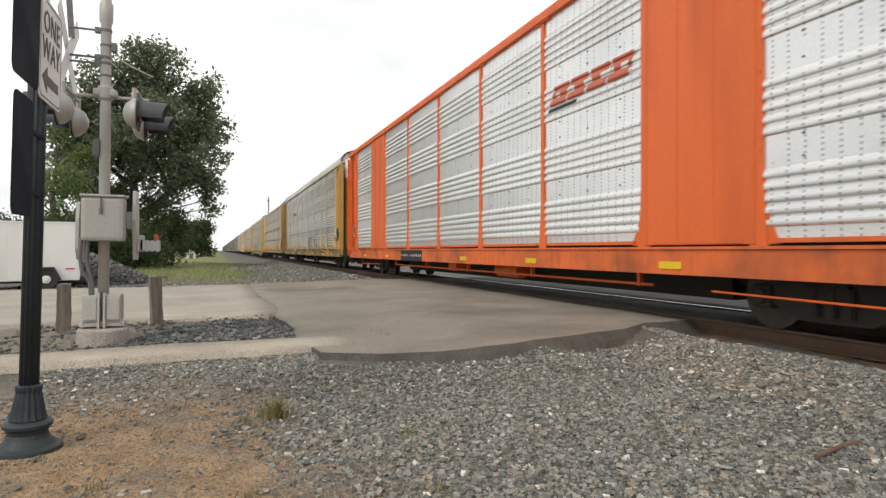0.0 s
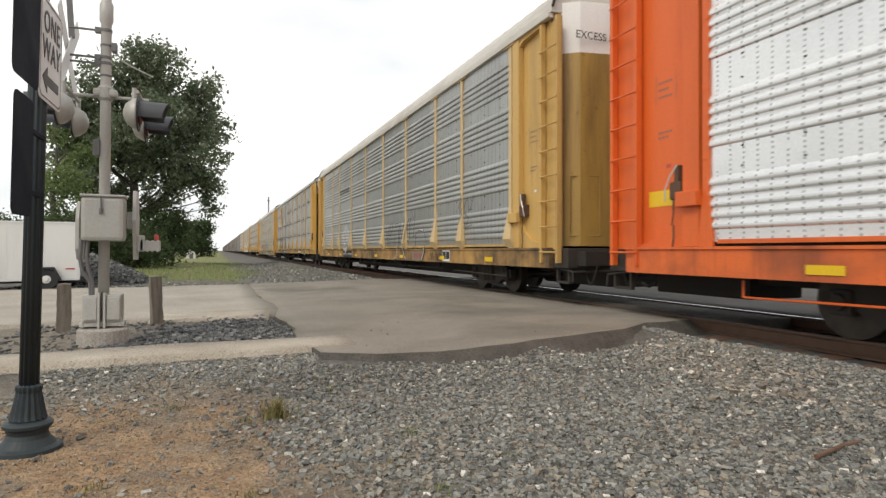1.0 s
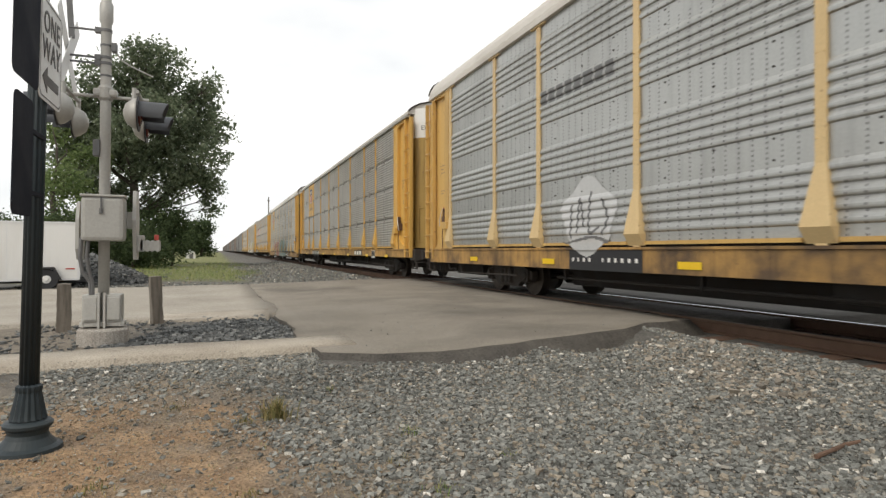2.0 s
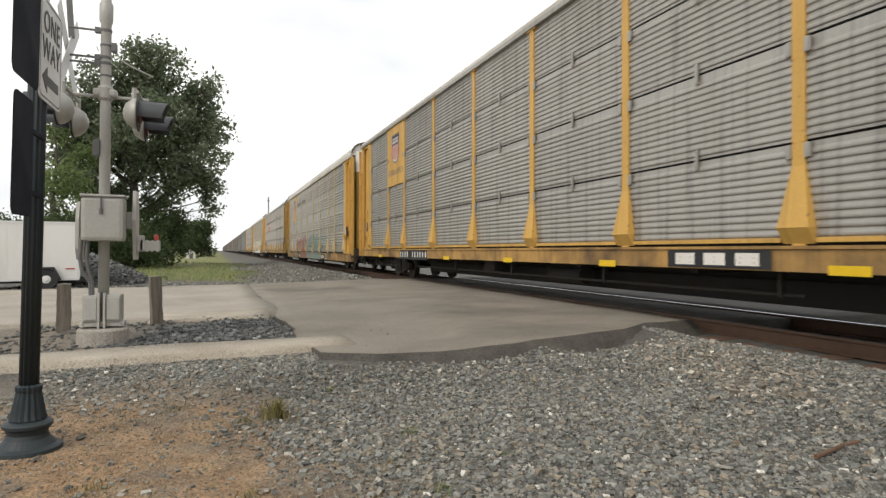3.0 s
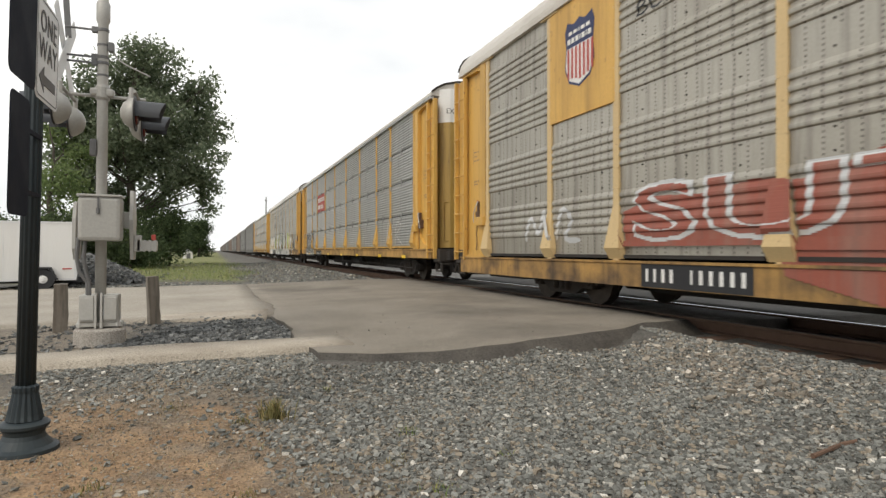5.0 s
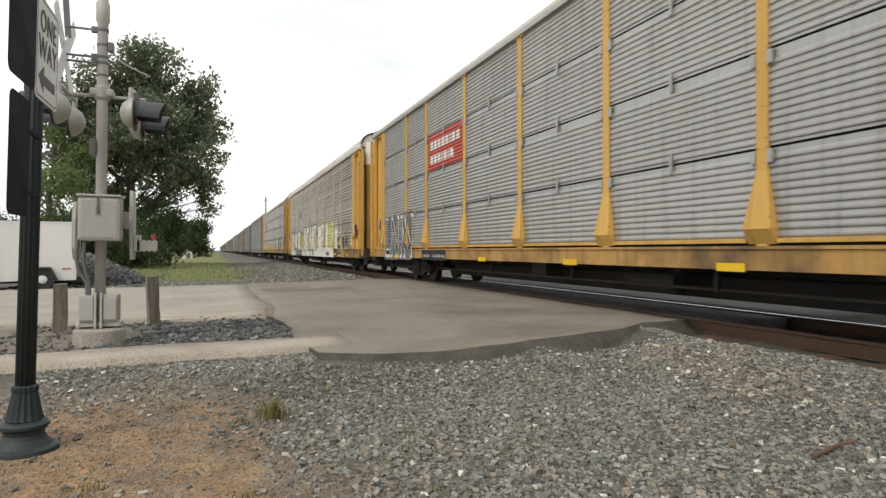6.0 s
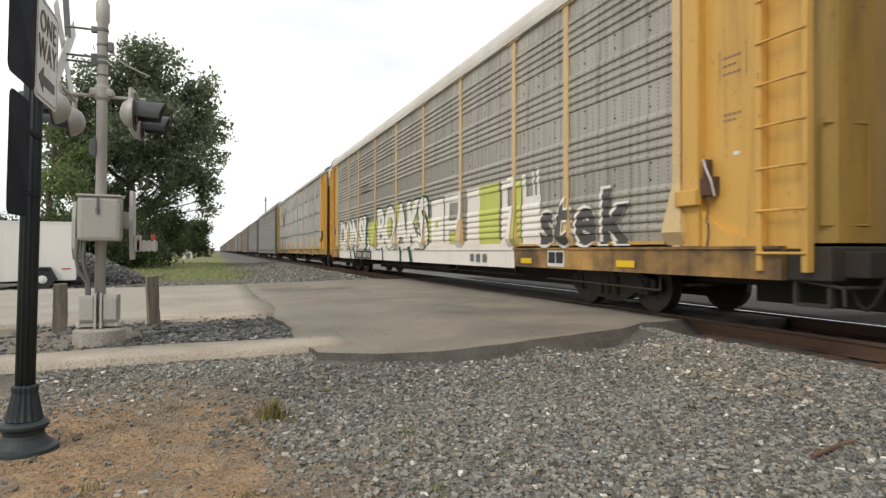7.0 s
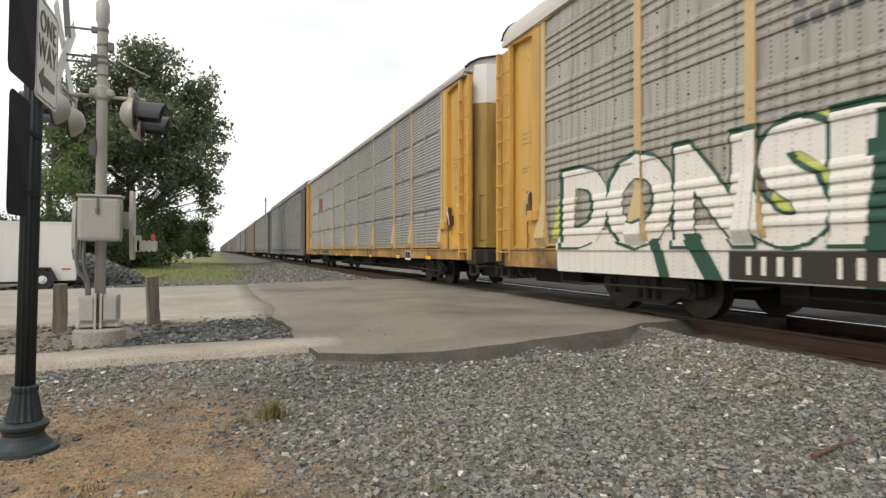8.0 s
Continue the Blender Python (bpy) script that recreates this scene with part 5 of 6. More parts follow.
    bm = bmesh.new()
    box(bm, -0.125, -0.05, -0.06, 0.06, 2.27, 2.47, 0.015)
    part("bell_box", bm, GREYP, thing)
    tagged(thing, "grey railway crossing signal mast with flashers and gate mechanism", "crossing signal")


crossing_signal()


def bollard(x, y, z, h, w, turn, lean):
    bm = bmesh.new()
    box(bm, -w / 2, w / 2, -w / 2, w / 2, -0.15, h, 0.0)
    bmesh.ops.subdivide_edges(bm, edges=bm.edges[:], cuts=5, use_grid_fill=True)
    for v in bm.verts:
        v.co += Vector((noise.noise(v.co * 9 + Vector((x, 0, 0))), noise.noise(v.co * 9 + Vector((x, 5, 0))), 0.4 * noise.noise(v.co * 7 + Vector((x, 0, 5))))) * 0.02
    ob = part("wooden_post", bm, WOODP)
    ob.matrix_basis = pose(x, y, z, 0, lean, turn)
    tagged(ob, "short weathered grey timber post beside the street", "post", "timber posts by the mast")


bollard(-0.87, 9.86, -0.17, 0.76, 0.15, 20, -2.5)
bollard(-2.0, 9.44, -0.18, 0.70, 0.17, 12, 1.0)

# stick on the gravel
bm = bmesh.new()
pts = [(0, 0, 0), (0.16, 0.05, 0.02), (0.30, 0.13, 0.015), (0.42, 0.14, 0.03)]
for a, b in zip(pts, pts[1:]):
    tube(bm, a, b, 0.016, 0.012, 7)
stick = tagged(part("stick", bm, TIEM), "broken brown stick lying on gravel", "stick")
stick.matrix_basis = pose(3.35, 2.5, land(3.4, 2.5) + 0.03, 0, 0, -14)


# ---- cargo trailer ----
def cargo_trailer():
    thing = new("cargo_trailer")
    thing.matrix_basis = pose(-4.0, 20.9, -0.2, 0, 0, 10)
    bm = bmesh.new()
    box(bm, -4.6, 0, 0, 2.0, 0.30, 2.05, 0.04)
    part("body", bm, WHITE, thing, "plain white box body")
    bm = bmesh.new()
    for k in range(6):
        box(bm, -0.9 * k - 0.02, -0.9 * k + 0.0, -0.006, 0.0, 0.34, 2.0)
    box(bm, -0.06, 0.01, -0.015, 0.02, 0.3, 2.03)
    box(bm, -4.6, 0, -0.012, 0.01, 1.99, 2.05)
    box(bm, -4.6, 0.0, -0.01, 0.02, 0.27, 0.33)
    part("trim", bm, SIGNWHITE, thing)
    bm = bmesh.new()
    prism(bm, [(-1.21, 0.3), (-1.08, 0.68), (-0.64, 0.68), (-0.46, 0.3), (-0.54, 0.3), (-0.69, 0.62), (-1.04, 0.62), (-1.14, 0.3)], "y", -0.22, 0.0)
    part("fender", bm, BLACKP, thing)
    for y in (-0.14, 2.0):
        bm = bmesh.new()
        lathe(bm, [(0.17, -0.09), (0.29, -0.1), (0.315, -0.05), (0.315, 0.05), (0.29, 0.1), (0.17, 0.09)], 24)
        bmesh.ops.transform(bm, verts=bm.verts[:], matrix=Matrix.Translation((-0.84, y + 0.04, 0.315)) @ Matrix.Rotation(math.pi / 2, 4, "X"))
        w = part("wheel", bm, BLACKP, thing)
        bm = bmesh.new()
        lathe(bm, [(0.17, 0.06), (0.15, 0.085), (0.06, 0.10), (0.05, 0.12)], 16)
        bmesh.ops.transform(bm, verts=bm.verts[:], matrix=Matrix.Translation((-0.84, y + 0.04, 0.315)) @ Matrix.Rotation(math.pi / 2, 4, "X"))
        part("rim", bm, WHITE, w)
    bm = bmesh.new()
    box(bm, -0.36, -0.12, -0.012, 0, 0.60, 0.64)
    part("marker", bm, RED, thing, "small red marking")
    bm = bmesh.new()
    box(bm, -4.5, 0.35, 0.2, 0.35, 0.2, 0.3)
    box(bm, -4.5, 0.35, 1.65, 1.8, 0.2, 0.3)
    box(bm, 0.25, 0.4, 0.2, 1.8, 0.2, 0.33)
    part("chassis", bm, BLACKP, thing)
    tagged(thing, "white enclosed cargo trailer parked beside the street", "trailer")


cargo_trailer()


# ---- trees ----
def leaf_material(name, stops):
    """Thin leaves that let some light through."""
    m = stone_material(name, stops)
    t = m.node_tree
    b = t.nodes["Principled BSDF"]
    out = t.nodes["Material Output"]
    through_light = t.nodes.new("ShaderNodeBsdfTranslucent")
    both = t.nodes.new("ShaderNodeMixShader")
    both.inputs[0].default_value = 0.5
    t.links.new(b.inputs["Base Color"].links[0].from_socket, through_light.inputs["Color"])
    t.links.new(b.outputs[0], both.inputs[1])
    t.links.new(through_light.outputs[0], both.inputs[2])
    t.links.new(both.outputs[0], out.inputs["Surface"])
    return m


# green of the tall tree, paled and greyed to hold the haze
LEAFHAZY = leaf_material("leaf", [(0.0, (0.11, 0.14, 0.085)), (0.5, (0.18, 0.22, 0.13)), (0.85, (0.235, 0.275, 0.17)), (0.97, (0.28, 0.315, 0.21))])
LEAFBRIGHT = leaf_material("bright_leaf", [(0.0, (0.10, 0.145, 0.055)), (0.5, (0.185, 0.25, 0.09)), (0.9, (0.25, 0.31, 0.13))])
LEAFDARK = leaf_material("dark_leaf", [(0.0, (0.045, 0.068, 0.030)), (0.6, (0.085, 0.122, 0.052)), (1.0, (0.13, 0.17, 0.075))])
BARKM = weathered("bark", (0.085, 0.07, 0.055), (0.045, 0.036, 0.028), 0.95, 0, 0.8, 4, (3, 3, 0.4), 25, 0.8)


def tree(name, x, y, blobs, leaf, per, seed, leafm, label, trunk=0.4, fork=3.0):
    """A tapered trunk with limbs to every mass of the crown, and leaves spread over those masses."""
    rng = np.random.default_rng(seed)
    thing = new(name)
    z0 = land(x, y)
    thing.matrix_basis = pose(x, y, z0 - 0.1)
    bm = bmesh.new()
    tube(bm, (0, 0, 0), (0.1, 0, fork), trunk, trunk * 0.72, 12)
    top = Vector((0.1, 0, fork))
    # a leader that bends up through the crown, limbs leaving it one above another
    high = max(b[2] for b in blobs)
    leader = [top] + [Vector((0.1 + 0.5 * noise.noise((k * 1.7, x, 0)), 0.4 * noise.noise((x, k * 1.3, 4)), fork + (high - fork) * k / 5)) for k in range(1, 6)]
    for k, (a, b) in enumerate(zip(leader, leader[1:])):
        tube(bm, a, b, trunk * (0.72 - 0.13 * k), trunk * (0.59 - 0.13 * k), 9)
    for bx, by, bz, r in blobs:
        tip = Vector((bx, by, bz))
        root_z = max(fork, bz - 0.7 * math.hypot(bx, by) - 0.8)
        q = min(4.999, max(0.0, (root_z - fork) / max(0.1, high - fork) * 5))
        root = leader[int(q)].lerp(leader[int(q) + 1], q - int(q))
        mid = root.lerp(tip, 0.5) + Vector((rng.normal(0, 0.3), rng.normal(0, 0.3), -0.25))
        tube(bm, root, mid, trunk * 0.2, trunk * 0.13, 6)
        tube(bm, mid, tip, trunk * 0.13, trunk * 0.04, 5)
        for _ in range(3):
            d = Vector(rng.normal(0, 1, 3)).normalized() * r * 0.9
            tube(bm, mid.lerp(tip, 0.7), tip + d, trunk * 0.06, 0.015, 4)
    part("trunk", bm, BARKM, thing)
    verts, faces = [], []
    for bx, by, bz, r in blobs:
        # twigs carry small clumps of leaves; clumps sit mostly near the outside of the mass
        clumps = max(6, int(per * r ** 1.8))
        for _ in range(clumps):
            d = rng.normal(0, 1, 3)
            d /= np.linalg.norm(d)
            rad = r * (0.35 + 0.75 * rng.uniform() ** 0.6)
            c = np.array((bx, by, bz)) + d * rad * np.array((1, 1, 0.92))
            spread = 0.32 + 0.25 * rng.uniform()
            for _ in range(9):
                p = c + rng.normal(0, spread * 0.55, 3)
                s = leaf * rng.uniform(0.6, 1.3)
                u = rng.normal(0, 1, 3)
                u /= np.linalg.norm(u)
                w = np.cross(u, rng.normal(0, 1, 3))
                w /= np.linalg.norm(w)
                n = len(verts)
                verts += [tuple(p - u * s), tuple(p + w * s * 0.5), tuple(p + u * s), tuple(p - w * s * 0.5)]
                faces.append((n, n + 1, n + 2, n + 3))
    me = bpy.data.meshes.new("crown")
    me.from_pydata(verts, [], faces)
    me.materials.append(leafm)
    crown = new("crown", me)
    crown.parent = thing
    return tagged(thing, label, "tree")


def clusters(seed, count, cx, cz, rx, rz, ry, size):
    rng = np.random.default_rng(seed)
    out = []
    for _ in range(count):
        a, r = rng.uniform(0, 6.28), rng.uniform() ** 0.5
        out.append((cx + rx * r * math.cos(a), rng.uniform(-ry, ry), cz + rz * r * math.sin(a), size * rng.uniform(0.7, 1.25)))
    return out


def cottonwood_masses(seed):
    """Masses of the tall crown, tier by tier: height, reach to either side of the trunk, size."""
    rng = np.random.default_rng(seed)
    out = []
    for z, lo, hi, n, r in ((15.7, -0.8, 2.4, 3, 1.1), (14.6, -2.8, 3.2, 4, 1.4), (14.2, 4.0, 5.6, 2, 0.95), (13.0, -4.2, 5.4, 6, 1.5), (11.4, -4.6, 6.3, 7, 1.5), (9.8, -4.8, 5.8, 8, 1.5), (8.2, -4.8, 5.6, 8, 1.4), (6.8, -4.6, 4.8, 7, 1.3), (6.0, 4.0, 6.0, 2, 0.95), (5.2, -4.4, 3.6, 5, 1.1), (4.9, 4.4, 6.2, 2, 0.7)):
        for k in range(n):
            x = lo + (hi - lo) * (k + 0.5) / n
            out.append((x + rng.normal(0, 0.35), rng.uniform(-3.0, 3.0) * (1 - abs(x) / 9), z + rng.normal(0, 0.4), r * rng.uniform(0.75, 1.2)))
    return out


tree("cottonwood_tree", -6.0, 50.0, cottonwood_masses(3), 0.175, 46, 71, LEAFHAZY, "tall leafy cottonwood tree with a dense green crown", 0.5, 4.0)
tree("cottonwood_tree", -10.5, 47.0, clusters(13, 9, 0, 6.0, 2.6, 4.2, 2.5, 1.4), 0.16, 44, 72, LEAFBRIGHT, "leafy green tree beside the taller cottonwood", 0.35, 2.5)
for k, (bx, by, w, h) in enumerate(((-6.5, 44, 3.2, 3.2), (-5.4, 45.5, 1.9, 3.4), (-9.8, 42, 2.6, 3.6), (-13.0, 44, 2.5, 3.0), (-5.2, 42.5, 2.0, 2.2), (-5.0, 49, 2.6, 5.8), (-3.4, 50, 1.7, 4.4), (-8.0, 49, 3.0, 5.6))):
    tree("bush", bx, by, clusters(30 + k, 9, 0, h * 0.55, w * 0.8, h * 0.42, 1.2, 0.95), 0.11, 60, 80 + k, LEAFDARK, "dense dark green bush under the trees", 0.12, 0.8)
for k, (bx, by, w, h) in enumerate(((-3.0, 118, 2.9, 6.9), (-6.6, 126, 3.0, 6.2), (-9.8, 120, 3.4, 6.6), (-7, 160, 5.0, 7.0))):
    tree("distant_tree", bx, by, clusters(50 + k, 10, 0, h * 0.55, w * 0.75, h * 0.36, 2.0, 1.7), 0.24, 22, 90 + k, LEAFDARK, "round dark green tree far down the line", 0.25, 1.5)
tree("distant_tree", -32, 68, clusters(60, 10, 0, 5, 3.0, 2.6, 2.0, 1.6), 0.2, 24, 99, LEAFDARK, "round dark green tree behind the street", 0.25, 1.5)

# pole beyond the track
bm = bmesh.new()
tube(bm, (0, 0, -1), (0, 0, 14.6), 0.2, 0.13, 10)
box(bm, -1.0, 1.0, -0.07, 0.07, 13.6, 13.8)
pole = tagged(part("utility_pole", bm, WOODP), "tall wooden utility pole beyond the train", "utility pole")
pole.matrix_basis = pose(11.9, 156, 0, 0, 0, 70)

# small far shed beside the line
bm = bmesh.new()
prism(bm, [(-2.2, 0), (2.2, 0), (2.2, 2.2), (0, 3.2), (-2.2, 2.2)], "y", -2.5, 2.5)
shed = new("shed")
shed.matrix_basis = pose(-3.9, 95, -0.3, 0, 0, 12)
shed.scale = (0.26, 0.26, 0.42)
part("walls", bm, WHITE, shed)
bm = bmesh.new()
prism(bm, [(-2.4, 2.15), (0, 3.25), (2.4, 2.15), (2.4, 2.27), (0, 3.4), (-2.4, 2.27)], "y", -2.7, 2.7)
part("roof", bm, GREYP, shed)
bm = bmesh.new()
box(bm, -1.0, 1.0, -2.55, -2.5, 0.05, 1.9)
part("door", bm, GREYP, shed)
tagged(shed, "small white shed with a grey roof far off", "shed")


# ---- paint on the cars ----
def profile_depth(kind, z):
    """How far the side sheet stands out at a height."""
    if z < SILL1:
        return 0.055 if z > SILL1 - 0.045 else 0.03
    if z < SILL1 + 0.09:
        return 0.05
    ribs = ribs_bilevel() if kind == "bi" else [r for a, b in ROWS for r in ribs_fine(a, b)]
    d = RIDGE[kind]
    for c, w in ribs:
        q = (z - c) / w
        for (a, da), (b, db) in zip(RIB, RIB[1:]):
            if a <= q < b:
                return d * (da + (db - da) * (q - a) / (b - a))
    return 0.0


def spans_at(polys, z):
    """Merged intervals along the car where the shapes are cut by height z."""
    cuts = []
    for p in polys:
        xs = []
        n = len(p)
        for i in range(n):
            (u0, z0), (u1, z1) = p[i], p[(i + 1) % n]
            if (z0 <= z) != (z1 <= z):
                xs.append(u0 + (u1 - u0) * (z - z0) / (z1 - z0))
        xs.sort()
        cuts += [(xs[i], xs[i + 1]) for i in range(0, len(xs) - 1, 2)]
    cuts.sort()
    out = []
    for a, b in cuts:
        if out and a <= out[-1][1] + 0.002:
            out[-1][1] = max(out[-1][1], b)
        else:
            out.append([a, b])
    return out


def paint_on(car, kind, name, polys, material, layer=1, flat=None, label="", step=0.02, post=0.14, whole=False):
    """Shapes in (u, z), u running from the car's tail to its head, laid over the ridges and posts of the near side."""
    if not whole:
        marks = []
        for p in sorted(polys, key=lambda q: min(u for u, _ in q)):
            a, b = min(u for u, _ in p), max(u for u, _ in p)
            if marks and a < marks[-1][0] + 0.004:
                marks[-1][0] = max(marks[-1][0], b)
                marks[-1][1].append(p)
            else:
                marks.append([b, [p]])
        for _, group in marks:
            paint_on(car, kind, name, group, material, layer, flat, label, step, post, True)
        return
    if flat is None:
        slide = MARK_SHIFT.get(car.name, 0.0)
        polys = [[(u + slide, z) for u, z in p] for p in polys]
    zs = [z for p in polys for _, z in p]
    lo, hi = min(zs), max(zs)
    levels = {round(lo + (hi - lo) * k / max(1, int((hi - lo) / step)), 4) for k in range(int((hi - lo) / step) + 2)}
    if flat is None:
        corners = [SILL1, SILL1 - 0.045, SILL1 + 0.09]
        for c, w in (ribs_bilevel() if kind == "bi" else [r for a, b in ROWS for r in ribs_fine(a, b)]):
            corners += [c + w * q for q, _ in RIB]
        levels |= {round(c, 4) for c in corners if lo < c < hi}
    levels = sorted(v for v in levels if lo <= v <= hi)
    lift = 0.004 * layer
    known, faces = {}, []
    for z0, z1 in zip(levels, levels[1:]):
        if z1 - z0 < 0.0015:
            continue
        for a, b in spans_at(polys, (z0 + z1) / 2):
            pieces = [(a, b, False)]
            if flat is None and z0 > SILL1:
                pieces = []
                cur = a
                flare = 0.01 + 0.125 * max(0, 1 - (z0 - SILL1) / 1.05)
                for y in sorted(-p for p in POSTS):
                    p0, p1 = y - post / 2 - flare, y + post / 2 + flare
                    if p1 < cur or p0 > b:
                        continue
                    if p0 > cur:
                        pieces.append((cur, p0, False))
                    pieces.append((max(cur, p0), min(b, p1), True))
                    cur = min(b, p1)
                if cur < b:
                    pieces.append((cur, b, False))
            for u0, u1, on_post in pieces:
                if flat is not None:
                    d0 = d1 = flat
                elif on_post:
                    d0, d1 = (0.043 + 0.09 * max(0, min(1, (SILL1 + 0.92 - z) / 0.73, (z - SILL1 - 0.02) / 0.17)) for z in (z0, z1))
                else:
                    d0, d1 = profile_depth(kind, z0 + 0.0002), profile_depth(kind, z1 - 0.0002)
                ids = []
                for d, u, z in ((d0, u0, z0), (d0, u1, z0), (d1, u1, z1), (d1, u0, z1)):
                    p = (round(-SIDE - d - lift, 3), round(-u, 3), round(z, 4))
                    ids.append(known.setdefault(p, len(known)))
                if len(set(ids)) == 4:
                    faces.append(ids)
    me = bpy.data.meshes.new(name)
    me.from_pydata(list(known), [], faces)
    me.materials.append(material)
    ob = new(name, me)
    ob.parent = car
    if label:
        ob["label"] = label
    return ob


def rect(u0, u1, z0, z1, slant=0.0):
    return [(u0, z0), (u1, z0), (u1 + slant, z1), (u0 + slant, z1)]


def letters(body, u0, u1, z0, z1, fat=0.0, spacing=1.0):
    """The built-in font's outlines as triangles that fill a rectangle."""
    bm = text_mesh(body, 1.0, 0.0, spacing, fat)
    bmesh.ops.triangulate(bm, faces=bm.faces[:])
    xs = [v.co.x for v in bm.verts]
    ys = [v.co.y for v in bm.verts]
    ax, bx, ay, by = min(xs), max(xs), min(ys), max(ys)
    out = [[(u0 + (v.co.x - ax) / (bx - ax) * (u1 - u0), z0 + (v.co.y - ay) / (by - ay) * (z1 - z0)) for v in f.verts] for f in bm.faces]
    bm.free()
    return out


def stroke(points, width):
    """A brush line with round turns."""
    out = []
    for (a, b), (c, d) in zip(points, points[1:]):
        ln = math.hypot(c - a, d - b) or 1e-6
        nx, nz = -(d - b) / ln * width / 2, (c - a) / ln * width / 2
        out.append([(a + nx, b + nz), (c + nx, d + nz), (c - nx, d - nz), (a - nx, b - nz)])
    for a, b in points:
        out.append([(a + width / 2 * math.cos(k * math.pi / 4), b + width / 2 * math.sin(k * math.pi / 4)) for k in range(8)])
    return out


def curve(points, n=6):
    """A smooth line through points."""
    out = []
    for i in range(len(points) - 1):
        p0, p1, p2, p3 = points[max(0, i - 1)], points[i], points[i + 1], points[min(len(points) - 1, i + 2)]
        for k in range(n):
            t = k / n
            out.append(tuple(0.5 * (2 * p1[j] + (p2[j] - p0[j]) * t + (2 * p0[j] - 5 * p1[j] + 4 * p2[j] - p3[j]) * t * t + (3 * p1[j] - p0[j] - 3 * p2[j] + p3[j]) * t ** 3) for j in (0, 1)))
    return out + [points[-1]]


def bars(u0, u1, z0, z1, widths, slant=0.0):
    """Plain blocks in the place of characters: widths of block and gap in turn."""
    total = sum(widths)
    out, u = [], u0
    for k, w in enumerate(widths):
        w = w / total * (u1 - u0)
        if k % 2 == 0:
            out.append(rect(u, u + w, z0, z1, slant))
        u += w
    return out


MARK = [1.1, 2.2, 1.1, 2.2, 1.3, 2.0, 1.3, 6.5, 0.8, 2.3, 1.3, 2.1, 1.3, 2.1, 1.3, 2.1, 1.3, 2.1, 1.3]
A_CAR, B_CAR, C_CAR, D_CAR, E_CAR, F_CAR, G_CAR = CARS[:7]
# how far the painted pieces lie towards the head of their car
MARK_SHIFT = {A_CAR.name: -0.24, B_CAR.name: -0.18, E_CAR.name: 0.05, F_CAR.name: 0.17}


def common_marks(car, kind, number_u, number_z=(0.68, 0.97), stencil_u=8.2, drop=0.0):
    """Number block, reflectors, test stencil and data panels that every car carries."""
    if number_u:
        u0, u1 = number_u
        z0, z1 = number_z
        paint_on(car, kind, "number_block", [rect(u0 - 0.1, u1 + 0.1, z0 - 0.03, z1 + 0.03)], BLACKP, 1, 0.03)
        paint_on(car, kind, "number_bar", bars(u0, u1, z0 + 0.05, z1 - 0.05, MARK), WHITE, 2, 0.03, step=0.05)
    for u in (-10.3, -6.9, -3.4, 0.2, 3.6, 7.4, 10.4):
        if (number_u and number_u[0] - 0.6 < u < number_u[1] + 0.2) or (car is F_CAR and u < 7):
            continue
        paint_on(car, kind, "reflector", [rect(u, u + 0.42, 0.73 - drop, 0.83 - drop)], REFLECT, 3, 0.03, "yellow reflector strip", 0.05)
    if stencil_u:
        paint_on(car, kind, "test_stencil", [rect(stencil_u, stencil_u + 0.55, 0.69 - drop, 0.98 - drop)], WHITE, 1, 0.03, step=0.05)
        paint_on(car, kind, "test_stencil", [rect(stencil_u + 0.03, stencil_u + 0.26, 0.75 - drop, 0.95 - drop), rect(stencil_u + 0.29, stencil_u + 0.52, 0.75 - drop, 0.95 - drop)], BLACKP, 2, 0.03, step=0.05)
    # data panels on the corner plates
    for e in (-1, 1):
        c = e * 12.47
        frame_lines = [rect(c - 0.20, c + 0.20, 3.05, 3.062), rect(c - 0.20, c + 0.20, 3.44, 3.452), rect(c - 0.20, c - 0.19, 3.05, 3.452), rect(c + 0.19, c + 0.20, 3.05, 3.452)]
        paint_on(car, kind, "panel_frame", frame_lines, GREYBROWN, 1, -0.078, step=0.03, whole=True)
        for row, z in enumerate((3.12, 3.22, 3.32, 2.55, 2.62)):
            paint_on(car, kind, "text_bar", [rect(c - 0.14 + 0.07 * k, c - 0.095 + 0.07 * k, z, z + 0.028) for k in range(4 - row % 2)], GREYBROWN, 1, -0.078, step=0.03, whole=True)
        paint_on(car, kind, "decal", [[(c + 0.05 + 0.05 * math.cos(k * math.pi / 5), 2.15 + 0.05 * math.sin(k * math.pi / 5)) for k in range(10)]], RED if e < 0 else WHITE, 1, -0.078, step=0.02)


